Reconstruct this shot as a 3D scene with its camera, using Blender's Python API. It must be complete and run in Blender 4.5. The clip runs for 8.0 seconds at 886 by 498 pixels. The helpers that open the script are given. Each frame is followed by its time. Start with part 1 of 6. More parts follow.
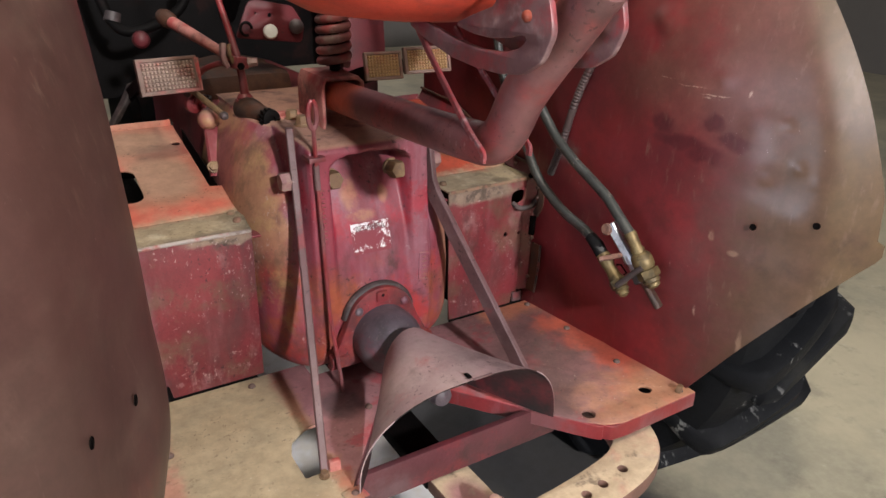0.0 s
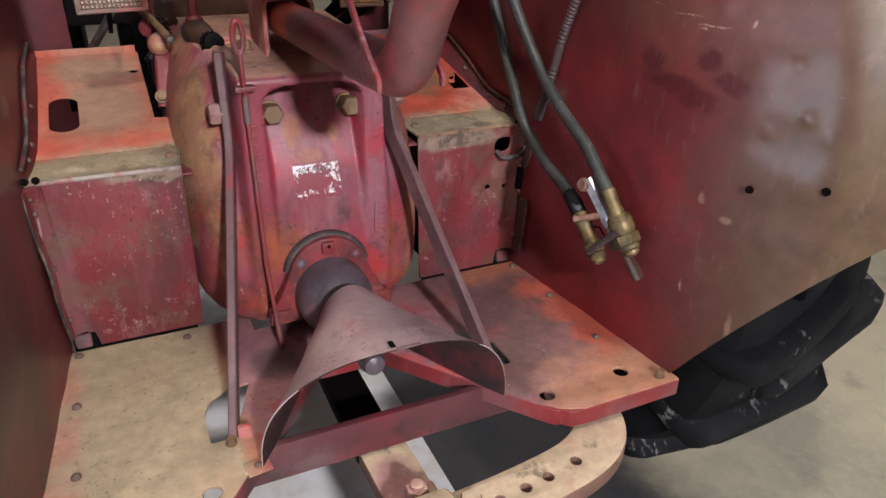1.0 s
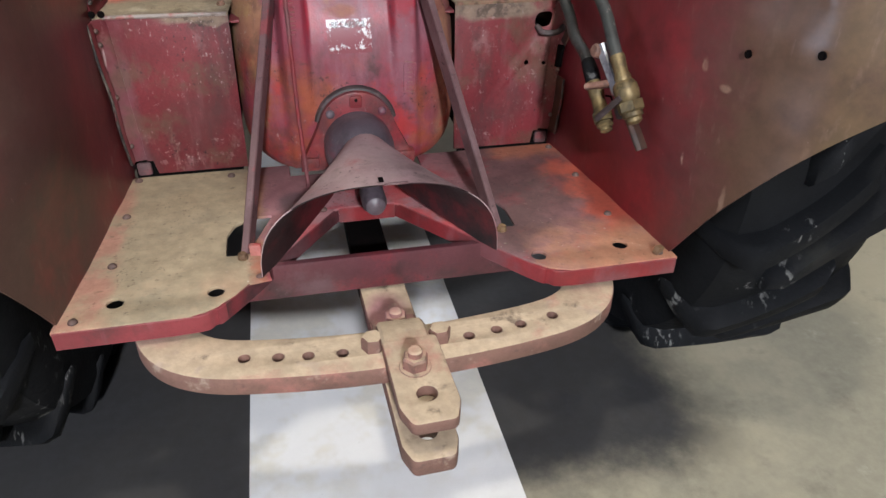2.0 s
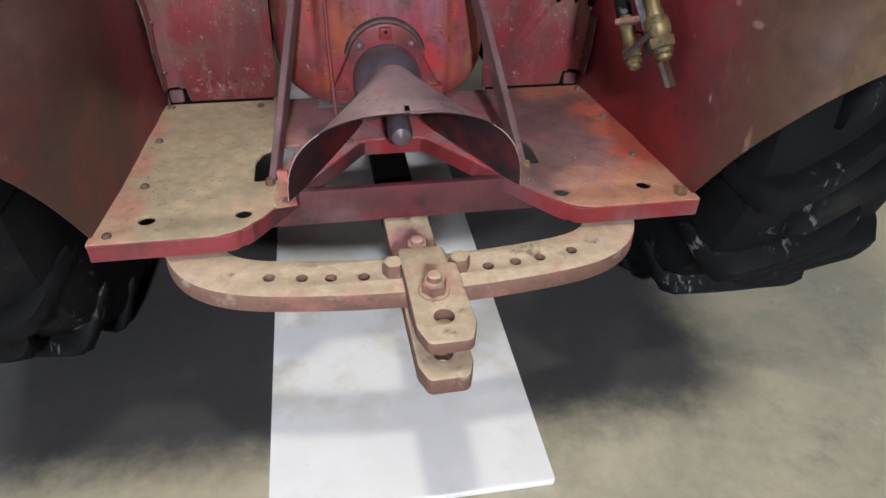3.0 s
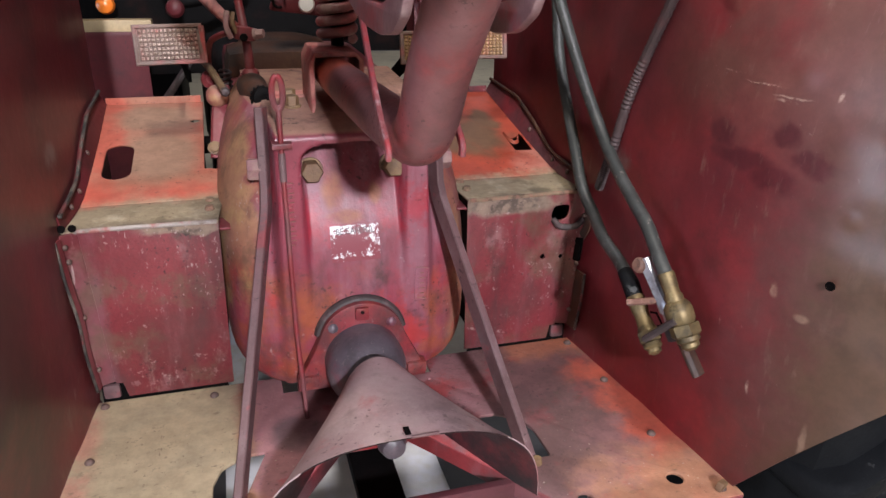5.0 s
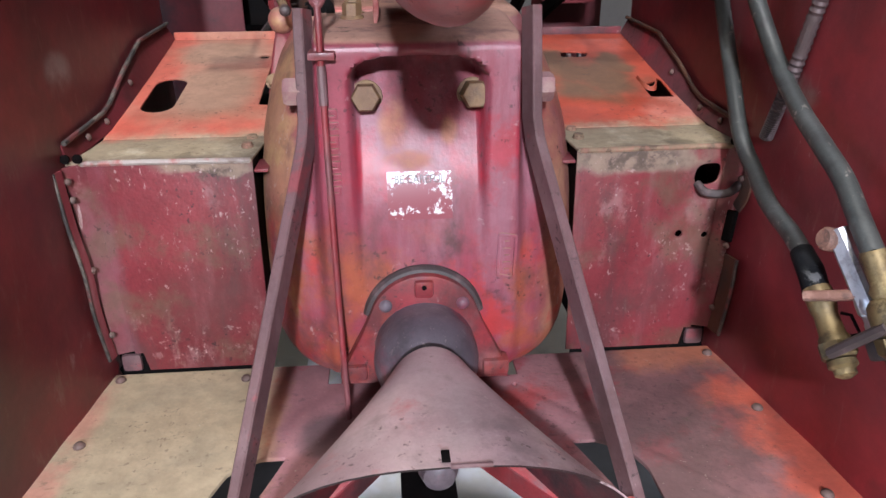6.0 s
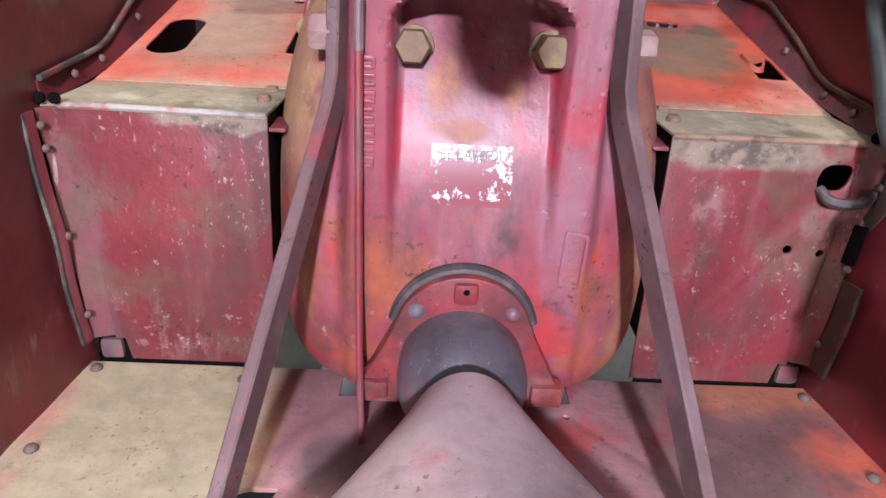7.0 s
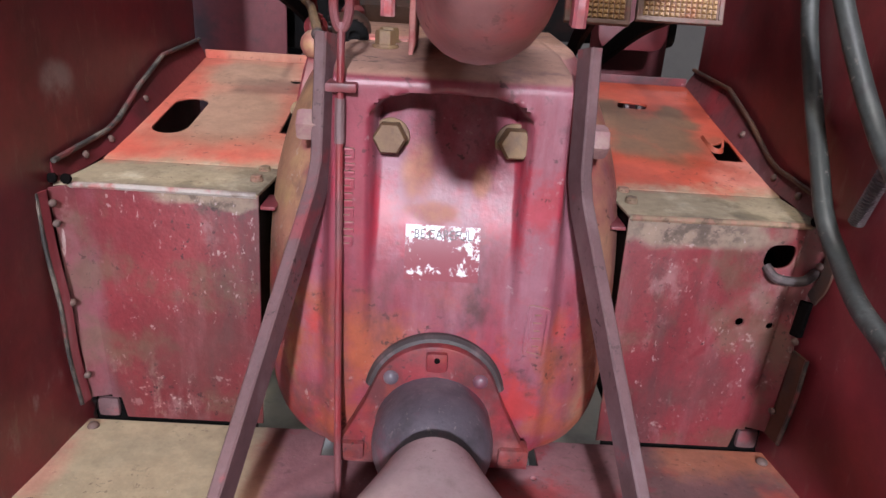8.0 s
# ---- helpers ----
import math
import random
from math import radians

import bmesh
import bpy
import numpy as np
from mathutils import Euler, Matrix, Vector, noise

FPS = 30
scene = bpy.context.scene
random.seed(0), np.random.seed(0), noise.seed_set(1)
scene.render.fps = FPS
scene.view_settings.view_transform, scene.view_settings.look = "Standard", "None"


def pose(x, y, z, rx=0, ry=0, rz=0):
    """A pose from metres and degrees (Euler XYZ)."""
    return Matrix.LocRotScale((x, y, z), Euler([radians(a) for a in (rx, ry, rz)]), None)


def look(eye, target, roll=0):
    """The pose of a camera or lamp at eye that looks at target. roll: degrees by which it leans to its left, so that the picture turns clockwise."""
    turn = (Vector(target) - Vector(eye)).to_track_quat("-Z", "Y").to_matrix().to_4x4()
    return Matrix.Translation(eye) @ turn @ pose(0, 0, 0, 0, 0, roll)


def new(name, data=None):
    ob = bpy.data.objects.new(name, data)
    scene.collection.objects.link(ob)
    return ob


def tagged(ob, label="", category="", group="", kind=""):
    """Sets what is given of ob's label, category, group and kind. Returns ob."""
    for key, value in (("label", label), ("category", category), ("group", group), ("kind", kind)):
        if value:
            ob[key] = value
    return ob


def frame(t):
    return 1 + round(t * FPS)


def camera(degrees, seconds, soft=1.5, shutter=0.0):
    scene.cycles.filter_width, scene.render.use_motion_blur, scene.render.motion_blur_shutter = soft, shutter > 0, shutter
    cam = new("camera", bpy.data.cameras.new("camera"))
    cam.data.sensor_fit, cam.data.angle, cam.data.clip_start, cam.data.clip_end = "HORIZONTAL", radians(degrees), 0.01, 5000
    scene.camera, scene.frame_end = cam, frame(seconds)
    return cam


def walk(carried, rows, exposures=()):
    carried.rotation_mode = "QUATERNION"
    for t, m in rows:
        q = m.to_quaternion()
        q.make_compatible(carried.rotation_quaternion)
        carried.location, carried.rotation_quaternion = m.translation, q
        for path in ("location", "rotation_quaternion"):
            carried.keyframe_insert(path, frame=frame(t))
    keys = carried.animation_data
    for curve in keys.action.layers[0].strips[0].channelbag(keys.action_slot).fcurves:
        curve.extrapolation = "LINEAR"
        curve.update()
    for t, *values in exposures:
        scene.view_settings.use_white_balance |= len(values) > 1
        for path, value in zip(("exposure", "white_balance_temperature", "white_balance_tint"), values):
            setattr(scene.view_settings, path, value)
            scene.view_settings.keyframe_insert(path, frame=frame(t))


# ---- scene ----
cam = camera(64.2, 8.0)
PATH = [
    (0, (-0.495, -0.721, 1.298), (0.463, 0.842, 0.498), 0.9),
    (0.5, (-0.368, -0.695, 1.265), (0.527, 0.886, 0.427), 2.0),
    (1, (-0.263, -0.695, 1.239), (0.495, 0.909, 0.317), 1.3),
    (1.5, (-0.159, -0.793, 1.217), (0.396, 0.86, 0.238), -0.4),
    (2, (-0.118, -0.861, 1.171), (0.272, 0.764, 0.072), 1.1),
    (2.2, (-0.108, -0.88, 1.167), (0.252, 0.727, 0.032), 1.2),
    (3.3, (-0.129, -0.898, 1.145), (0.107, 0.682, -0.058), 2.5),
    (3.5, (-0.138, -0.884, 1.161), (0.045, 0.741, 0.01), 2.8),
    (4, (-0.143, -0.796, 1.209), (0.139, 0.9, 0.187), 3.9),
    (4.5, (-0.167, -0.713, 1.253), (0.32, 1.024, 0.388), 2.2),
    (4.7, (-0.178, -0.686, 1.256), (0.393, 1.037, 0.417), 2.2),
    (5.8, (-0.053, -0.484, 1.107), (0.181, 1.37, 0.393), -1.2),
    (6, (-0.038, -0.434, 1.084), (0.113, 1.391, 0.28), -0.3),
    (6.5, (-0.042, -0.323, 1.021), (0.11, 1.471, 0.149), 4.7),
    (7, (-0.042, -0.277, 1.025), (0.016, 1.534, 0.179), 3.3),
    (7.5, (-0.038, -0.27, 1.039), (0.016, 1.565, 0.247), 4.2),
    (8, (-0.015, -0.322, 1.072), (0.027, 1.543, 0.353), 3.7),
]

EXPOSURES = [(0.0, -0.12, 6500, 13), (0.6, -0.16, 6350, 16), (1.2, -0.24, 6300, 16), (2.0, -0.28, 6000, 11), (3.4, -0.42, 5950, 12), (4.1, -0.38, 6050, 14), (4.7, -0.14, 6100, 16), (5.8, 0.22, 5750, 15), (6.1, 0.34, 5700, 14), (6.5, 0.64, 5500, 14), (7.0, 0.64, 5500, 14), (8.0, 0.24, 5800, 16)]
walk(cam, [(t, look(eye, target, roll)) for t, eye, target, roll in PATH], exposures=EXPOSURES)

# ---------------------------------------------------------------- light
GROUND = 0.13
world = bpy.data.worlds.new("world")
world.use_nodes = True
world.node_tree.nodes["Background"].inputs[0].default_value = (0.9, 0.95, 1.0, 1)
world.node_tree.nodes["Background"].inputs[1].default_value = 0.005
scene.world = world


def lamp(name, eye, target, sx, sy, watts, color):
    data = bpy.data.lights.new(name, "AREA")
    data.shape, data.size, data.size_y, data.energy, data.color = "RECTANGLE", sx, sy, watts, color
    ob = new(name, data)
    ob.matrix_world = look(eye, target)
    return tagged(ob, "light of an unseen ceiling lamp", "lamp", kind="structure")


# place, length and power of each lamp; the first is a short floodlight
# Third and fourth are added as fill, the last two to brighten the floor.
LAMPS = [(-0.17, -4.3, 2.95, 0.24, 388), (0.30, 1.70, 3.50, 1.2, 14), (-3.4, -4.0, 3.50, 1.2, 14), (3.4, -4.0, 3.50, 1.2, 4), (0.3, -1.2, 3.60, 1.2, 6), (-0.20, -0.62, 3.05, 0.16, 36), (2.3, 4.8, 3.50, 1.2, 30), (-3.2, 3.6, 3.50, 1.2, 34)]
for lx, ly, lz, long, watts in LAMPS:
    aim = (0, 0.3, 0.8) if long == 0.24 else (lx, ly, 0)
    lamp("lamp_light", (lx, ly, lz - 0.05), aim, long, min(long, 0.22), watts, (1.0, 0.90, 0.72) if long == 0.16 else (1.0, 0.97, 0.96))
# daylight in the open doorway of the west wall
DOOR_Y, DOOR_W, DOOR_H = -3.3, 1.9, 2.2
day = lamp("doorway_light", (-6.96, DOOR_Y, GROUND + DOOR_H / 2), (0, DOOR_Y + 1.2, 1.0), DOOR_W, DOOR_H - 0.1, 175, (0.72, 0.83, 1.0))
tagged(day, "daylight through the open doorway", "light", kind="structure")

# ---------------------------------------------------------------- materials


class Nodes:
    def __init__(self, name):
        self.mat = bpy.data.materials.new(name)
        self.mat.use_nodes = True
        self.tree = self.mat.node_tree
        self.bsdf = self.tree.nodes["Principled BSDF"]
        geo = self.tree.nodes.new("ShaderNodeNewGeometry")
        self.pos = geo.outputs["Position"]
        self.normal = geo.outputs["Normal"]
        self.xyz = self.add("ShaderNodeSeparateXYZ", [self.pos]).outputs

    def add(self, kind, inputs=(), **props):
        n = self.tree.nodes.new(kind)
        for k, v in props.items():
            setattr(n, k, v)
        for i, v in enumerate(inputs):
            if v is None:
                continue
            if isinstance(v, bpy.types.NodeSocket):
                self.tree.links.new(v, n.inputs[i])
            else:
                n.inputs[i].default_value = v
        return n

    def math(self, op, a, b=0.0, clamp=False):
        return self.add("ShaderNodeMath", [a, b], operation=op, use_clamp=clamp).outputs[0]

    def noise(self, scale, detail=5.0, rough=0.6, stretch=(1, 1, 1), shift=0.0):
        m = self.add("ShaderNodeMapping", [self.pos])
        m.inputs["Scale"].default_value = stretch
        m.inputs["Location"].default_value = (shift, shift * 0.7, shift * 1.3)
        n = self.add("ShaderNodeTexNoise", [m.outputs[0]])
        n.inputs["Scale"].default_value, n.inputs["Detail"].default_value, n.inputs["Roughness"].default_value = scale, detail, rough
        return n.outputs[0]

    def ramp(self, value, lo, hi):
        n = self.add("ShaderNodeMapRange", [value, lo, hi, 0.0, 1.0], interpolation_type="SMOOTHSTEP")
        return n.outputs[0]

    def mix(self, fac, a, b):
        n = self.add("ShaderNodeMix", data_type="RGBA")
        for sock, v in ((n.inputs[0], fac), (n.inputs[6], a), (n.inputs[7], b)):
            if isinstance(v, bpy.types.NodeSocket):
                self.tree.links.new(v, sock)
            else:
                sock.default_value = v if isinstance(v, float) else (*v, 1)
        return n.outputs[2]


def surface(name, base, layers=(), rough=0.5, metal=0.0, bump=0.15, bump_scale=90.0, var=0.25, spec=0.5, rough_var=0.15, blotch=6.0):
    """A worn surface: a base colour that varies at two scales, then layers of dust, wear, other paint and painted-in
    light and shade.
    A layer: dict(color, scale, lo, hi, amount, stretch, shift, zones=[(axis, from, to), ...], up)."""
    n = Nodes(name)
    big, fine = n.noise(blotch, 4), n.noise(blotch * 14, 6, 0.7)
    dark = tuple(c * (1 - var) for c in base)
    light = tuple(min(1, c * (1 + var)) for c in base)
    col = n.mix(n.ramp(big, 0.3, 0.7), dark, light)
    col = n.mix(n.math("MULTIPLY", n.ramp(fine, 0.42, 0.75), 0.35), col, tuple(c * (1 - 1.4 * var) for c in base))
    speck = n.noise(blotch * 60, 8, 0.75, (1, 1, 1), 1.9)
    col = n.mix(n.math("MULTIPLY", n.ramp(speck, 0.55, 0.75), 0.30 if var > 0.1 else 0.1), col, tuple(min(1.0, c * 1.5 + 0.04) for c in base))
    col = n.mix(n.math("MULTIPLY", n.ramp(speck, 0.47, 0.30), 0.45 if var > 0.1 else 0.1), col, tuple(c * 0.4 for c in base))
    rgh = n.math("ADD", rough - rough_var / 2, n.math("MULTIPLY", fine, rough_var))
    for L in layers:
        m = n.ramp(n.noise(L.get("scale", 8), L.get("detail", 6), 0.65, L.get("stretch", (1, 1, 1)), L.get("shift", 0.0)), L.get("lo", 0.5), L.get("hi", 0.65))
        for axis, a, b in L.get("zones", ()):
            v = n.xyz["xyz".index(axis)]
            soft = n.math("ADD", v, n.math("MULTIPLY", n.math("SUBTRACT", n.noise(22, 5, 0.65, (1, 1, 1), 3.1), 0.5), L.get("wobble", 0.06)))
            m = n.math("MULTIPLY", m, n.ramp(soft, a, b) if a < b else n.math("SUBTRACT", 1.0, n.ramp(soft, b, a)))
        if "patch" in L:
            scale, lo, hi, shift = L["patch"]
            m = n.math("MULTIPLY", m, n.ramp(n.noise(scale, 4, 0.6, (1, 1, 1), shift), lo, hi))
        if "spots" in L:
            # soft stains: centre and radii of each
            wob = n.add("ShaderNodeTexNoise", [n.pos])
            wob.inputs["Scale"].default_value, wob.inputs["Detail"].default_value = L.get("spot_scale", 18.0), 5.0
            bent = n.add("ShaderNodeVectorMath", [n.pos, n.add("ShaderNodeVectorMath", [n.add("ShaderNodeVectorMath", [wob.outputs["Color"], (0.5, 0.5, 0.5)], operation="SUBTRACT").outputs[0], (L.get("wobble", 0.06),) * 3], operation="MULTIPLY").outputs[0]], operation="ADD").outputs[0]
            tot = None
            for c, r in L["spots"]:
                d = n.add("ShaderNodeVectorMath", [n.add("ShaderNodeVectorMath", [bent, c], operation="SUBTRACT").outputs[0], tuple(1 / k for k in r)], operation="MULTIPLY").outputs[0]
                d = n.add("ShaderNodeVectorMath", [d], operation="LENGTH").outputs["Value"]
                g = n.math("SUBTRACT", 1.0, n.ramp(d, L.get("core", 0.45), 1.0))
                tot = g if tot is None else n.math("MAXIMUM", tot, g)
            m = n.math("MULTIPLY", m, tot)
        if L.get("up"):
            nz = n.add("ShaderNodeSeparateXYZ", [n.normal]).outputs[2]
            m = n.math("MULTIPLY", m, n.ramp(nz, L["up"], L["up"] + 0.35))
        m = n.math("MULTIPLY", m, L.get("amount", 1.0), True)
        c = L["color"]
        tint = n.mix(n.ramp(n.noise(40, 5, 0.7, (1, 1, 1), 7.7), 0.3, 0.75), tuple(k * 0.82 for k in c), tuple(min(1, k * 1.12) for k in c))
        col = n.mix(m, col, tint)
        if "rough" in L:
            d = n.math("MULTIPLY", m, n.math("SUBTRACT", L["rough"], rgh))
            rgh = n.math("ADD", rgh, d)
    n.tree.links.new(col, n.bsdf.inputs["Base Color"])
    n.tree.links.new(rgh, n.bsdf.inputs["Roughness"])
    n.bsdf.inputs["Metallic"].default_value = metal
    n.bsdf.inputs["Specular IOR Level"].default_value = spec
    if bump:
        h = n.math("ADD", n.noise(bump_scale, 6, 0.65), n.math("MULTIPLY", n.noise(bump_scale / 9, 3), 0.8))
        b = n.add("ShaderNodeBump", [bump, 0.004, 1.0])
        b.inputs["Strength"].default_value = bump
        b.inputs["Distance"].default_value = 0.004
        n.tree.links.new(h, b.inputs["Height"])
        n.tree.links.new(b.outputs[0], n.bsdf.inputs["Normal"])
    return n.mat


RED = (0.19, 0.032, 0.039)
ORANGE = (0.55, 0.10, 0.045)
DUST = (0.42, 0.33, 0.20)
MAUVE = (0.34, 0.23, 0.235)
GRIME = (0.035, 0.028, 0.025)
SCUFF = (0.50, 0.36, 0.36)

streaks = dict(color=(0.36, 0.20, 0.21), scale=9, lo=0.5, hi=0.72, amount=0.35, stretch=(3.2, 3.2, 0.55), rough=0.7)
scuffs = dict(color=SCUFF, scale=34, lo=0.66, hi=0.76, amount=0.6, stretch=(1, 1, 0.7), shift=4.0, detail=8)
grime = dict(color=GRIME, scale=7, lo=0.5, hi=0.75, amount=0.5, shift=2.0)
M_RED = surface("red_paint", RED, [streaks, scuffs, grime, dict(color=(0.07, 0.03, 0.03), scale=11, lo=0.52, hi=0.66, amount=0.6, shift=15.0, detail=9)], rough=0.42, bump=0.18)
M_BRIGHT = surface("bright_red_paint", (0.20, 0.020, 0.024), [dict(streaks, amount=0.3), dict(color=(0.16, 0.07, 0.075), scale=8, lo=0.45, hi=0.6, amount=0.7, shift=1.0), scuffs, grime], rough=0.45, bump=0.1)
# clustered flakes, pits and smears that most of the old paint shares
flakes = dict(color=(0.46, 0.36, 0.34), scale=60, lo=0.60, hi=0.65, amount=0.6, stretch=(1.3, 1.3, 0.8), detail=9, shift=21.0, patch=(7, 0.52, 0.64, 4.0), rough=0.7)
pits = dict(color=(0.035, 0.02, 0.02), scale=120, lo=0.60, hi=0.64, amount=0.75, detail=6, shift=31.0, patch=(9, 0.45, 0.60, 8.0), rough=0.8)
smears = dict(color=(0.075, 0.035, 0.036), scale=6, lo=0.50, hi=0.66, amount=0.7, stretch=(2.4, 2.4, 0.8), shift=17.0, detail=9)
rubs = dict(color=(0.34, 0.20, 0.19), scale=24, lo=0.54, hi=0.68, amount=0.55, stretch=(1, 1, 0.7), detail=9, shift=13.0, patch=(5, 0.45, 0.60, 2.0), rough=0.7)
ticks_v = dict(color=(0.52, 0.42, 0.40), scale=13, lo=0.635, hi=0.67, amount=0.65, stretch=(8, 8, 0.9), shift=12.0, detail=7, patch=(5, 0.45, 0.6, 1.0))
ticks_h = dict(color=(0.52, 0.42, 0.40), scale=12, lo=0.65, hi=0.69, amount=0.6, stretch=(1.2, 9, 9), shift=15.0, detail=7, patch=(5, 0.45, 0.6, 6.0))
M_BOX = surface("panel_red_paint", (0.155, 0.023, 0.029), [
    dict(streaks, amount=0.2), smears, dict(rubs, amount=0.4), dict(rubs, shift=23.0, scale=60, lo=0.60, hi=0.68, amount=0.5, zones=[("z", 0.74, 0.62)]),
    dict(color=(0.24, 0.12, 0.145), scale=6, lo=0.3, hi=0.55, amount=0.45, zones=[("x", -0.362, -0.380)], wobble=0.03, detail=9),
    dict(color=(0.12, 0.085, 0.055), scale=12, lo=0.5, hi=0.66, amount=0.6, shift=7.0, detail=9),
    dict(color=(0.32, 0.26, 0.21), scale=26, lo=0.54, hi=0.66, amount=0.4, stretch=(1, 1, 0.5), zones=[("z", 0.68, 0.59)], detail=9),
    dict(color=(0.24, 0.185, 0.135), scale=11, lo=0.30, hi=0.50, amount=0.85, spots=[((-0.240, 0.387, 0.843), (0.085, 0.1, 0.013)), ((0.275, 0.387, 0.836), (0.115, 0.1, 0.026))], core=0.6, wobble=0.04, rough=0.85, detail=9),
    dict(color=(0.06, 0.045, 0.035), scale=34, lo=0.46, hi=0.6, amount=0.8, spots=[((-0.235, 0.387, 0.836), (0.065, 0.1, 0.018)), ((0.265, 0.387, 0.834), (0.085, 0.1, 0.022))], wobble=0.03, rough=0.85, detail=9),
    dict(color=(0.46, 0.36, 0.33), scale=70, lo=0.56, hi=0.66, amount=0.5, shift=41.0, spots=[((-0.225, 0.387, 0.625), (0.05, 0.1, 0.05)), ((-0.222, 0.387, 0.73), (0.03, 0.1, 0.025)), ((-0.31, 0.387, 0.61), (0.05, 0.1, 0.04)), ((0.345, 0.387, 0.705), (0.03, 0.1, 0.02)), ((0.24, 0.387, 0.60), (0.06, 0.1, 0.03)), ((0.26, 0.387, 0.81), (0.05, 0.1, 0.02))], wobble=0.03, rough=0.75, detail=10),
    dict(color=(0.085, 0.035, 0.032), scale=10, lo=0.4, hi=0.62, amount=0.5, shift=33.0, spots=[((-0.27, 0.387, 0.66), (0.09, 0.1, 0.07)), ((0.28, 0.387, 0.65), (0.08, 0.1, 0.06))], wobble=0.06, rough=0.6, detail=9),
    ticks_v, dict(ticks_v, shift=52.0, scale=20, lo=0.62, hi=0.66, stretch=(5, 5, 0.7), zones=[("z", 0.74, 0.62)], amount=0.5), dict(flakes, scale=85, amount=0.55), dict(flakes, scale=110, shift=40.0, patch=(11, 0.5, 0.62, 14.0), amount=0.5), pits], rough=0.40, bump=0.25)
M_BOXTOP = surface("faded_orange_paint", (0.46, 0.075, 0.035), [
    dict(color=(0.33, 0.185, 0.125), scale=6, lo=0.2, hi=0.5, amount=0.8, zones=[("x", -0.1, -0.15)], rough=0.75),
    dict(color=(0.42, 0.08, 0.048), scale=7, lo=0.3, hi=0.55, amount=0.85, zones=[("x", -0.335, -0.365)], wobble=0.05, rough=0.7),
    dict(color=(0.42, 0.08, 0.048), scale=7, lo=0.25, hi=0.5, amount=0.9, zones=[("y", 0.565, 0.50), ("x", -0.1, -0.15)], wobble=0.06, rough=0.7),
    dict(color=(0.41, 0.09, 0.055), scale=7, lo=0.3, hi=0.55, amount=0.7, zones=[("x", -0.245, -0.22), ("x", -0.1, -0.15)], wobble=0.04, rough=0.7),
    dict(color=(0.29, 0.175, 0.115), scale=5, lo=0.1, hi=0.35, amount=0.9, spots=[((-0.285, 0.63, 0.88), (0.085, 0.13, 0.2)), ((-0.30, 0.79, 0.91), (0.09, 0.07, 0.2))], rough=0.8),
    # Right top: orange and olive stain, both darkened for the pedals' and seat's shadow.
    dict(color=(0.31, 0.042, 0.017), scale=4, lo=0.2, hi=0.45, amount=0.9, zones=[("x", 0.1, 0.15)], rough=0.65),
    dict(color=(0.105, 0.062, 0.031), scale=6, lo=0.2, hi=0.45, amount=0.92, wobble=0.09, spots=[((0.285, 0.635, 0.88), (0.10, 0.115, 0.2)), ((0.24, 0.72, 0.9), (0.07, 0.09, 0.2)), ((0.33, 0.71, 0.9), (0.05, 0.06, 0.2))], rough=0.8),
    dict(color=(0.48, 0.20, 0.15), scale=6, lo=0.25, hi=0.5, amount=0.8, spots=[((0.37, 0.53, 0.87), (0.06, 0.06, 0.2))], rough=0.75),
    dict(color=(0.27, 0.222, 0.142), scale=5, lo=0.05, hi=0.25, amount=0.97, zones=[("y", 0.50, 0.455)], wobble=0.07, rough=0.85),
    dict(color=(0.46, 0.40, 0.29), scale=18, lo=0.5, hi=0.68, amount=0.7, zones=[("y", 0.50, 0.455)], detail=9, shift=3.0),
    dict(color=(0.11, 0.085, 0.05), scale=14, lo=0.50, hi=0.64, amount=0.75, zones=[("y", 0.49, 0.44)], wobble=0.03, detail=9),
    dict(color=(0.10, 0.075, 0.055), scale=22, lo=0.40, hi=0.58, amount=0.8, zones=[("y", 0.415, 0.385)], wobble=0.03, detail=9),
    dict(pits, amount=0.6), dict(color=GRIME, scale=18, lo=0.62, hi=0.76, amount=0.45, detail=9)], rough=0.62, bump=0.22)
BROWN = (0.083, 0.047, 0.030)
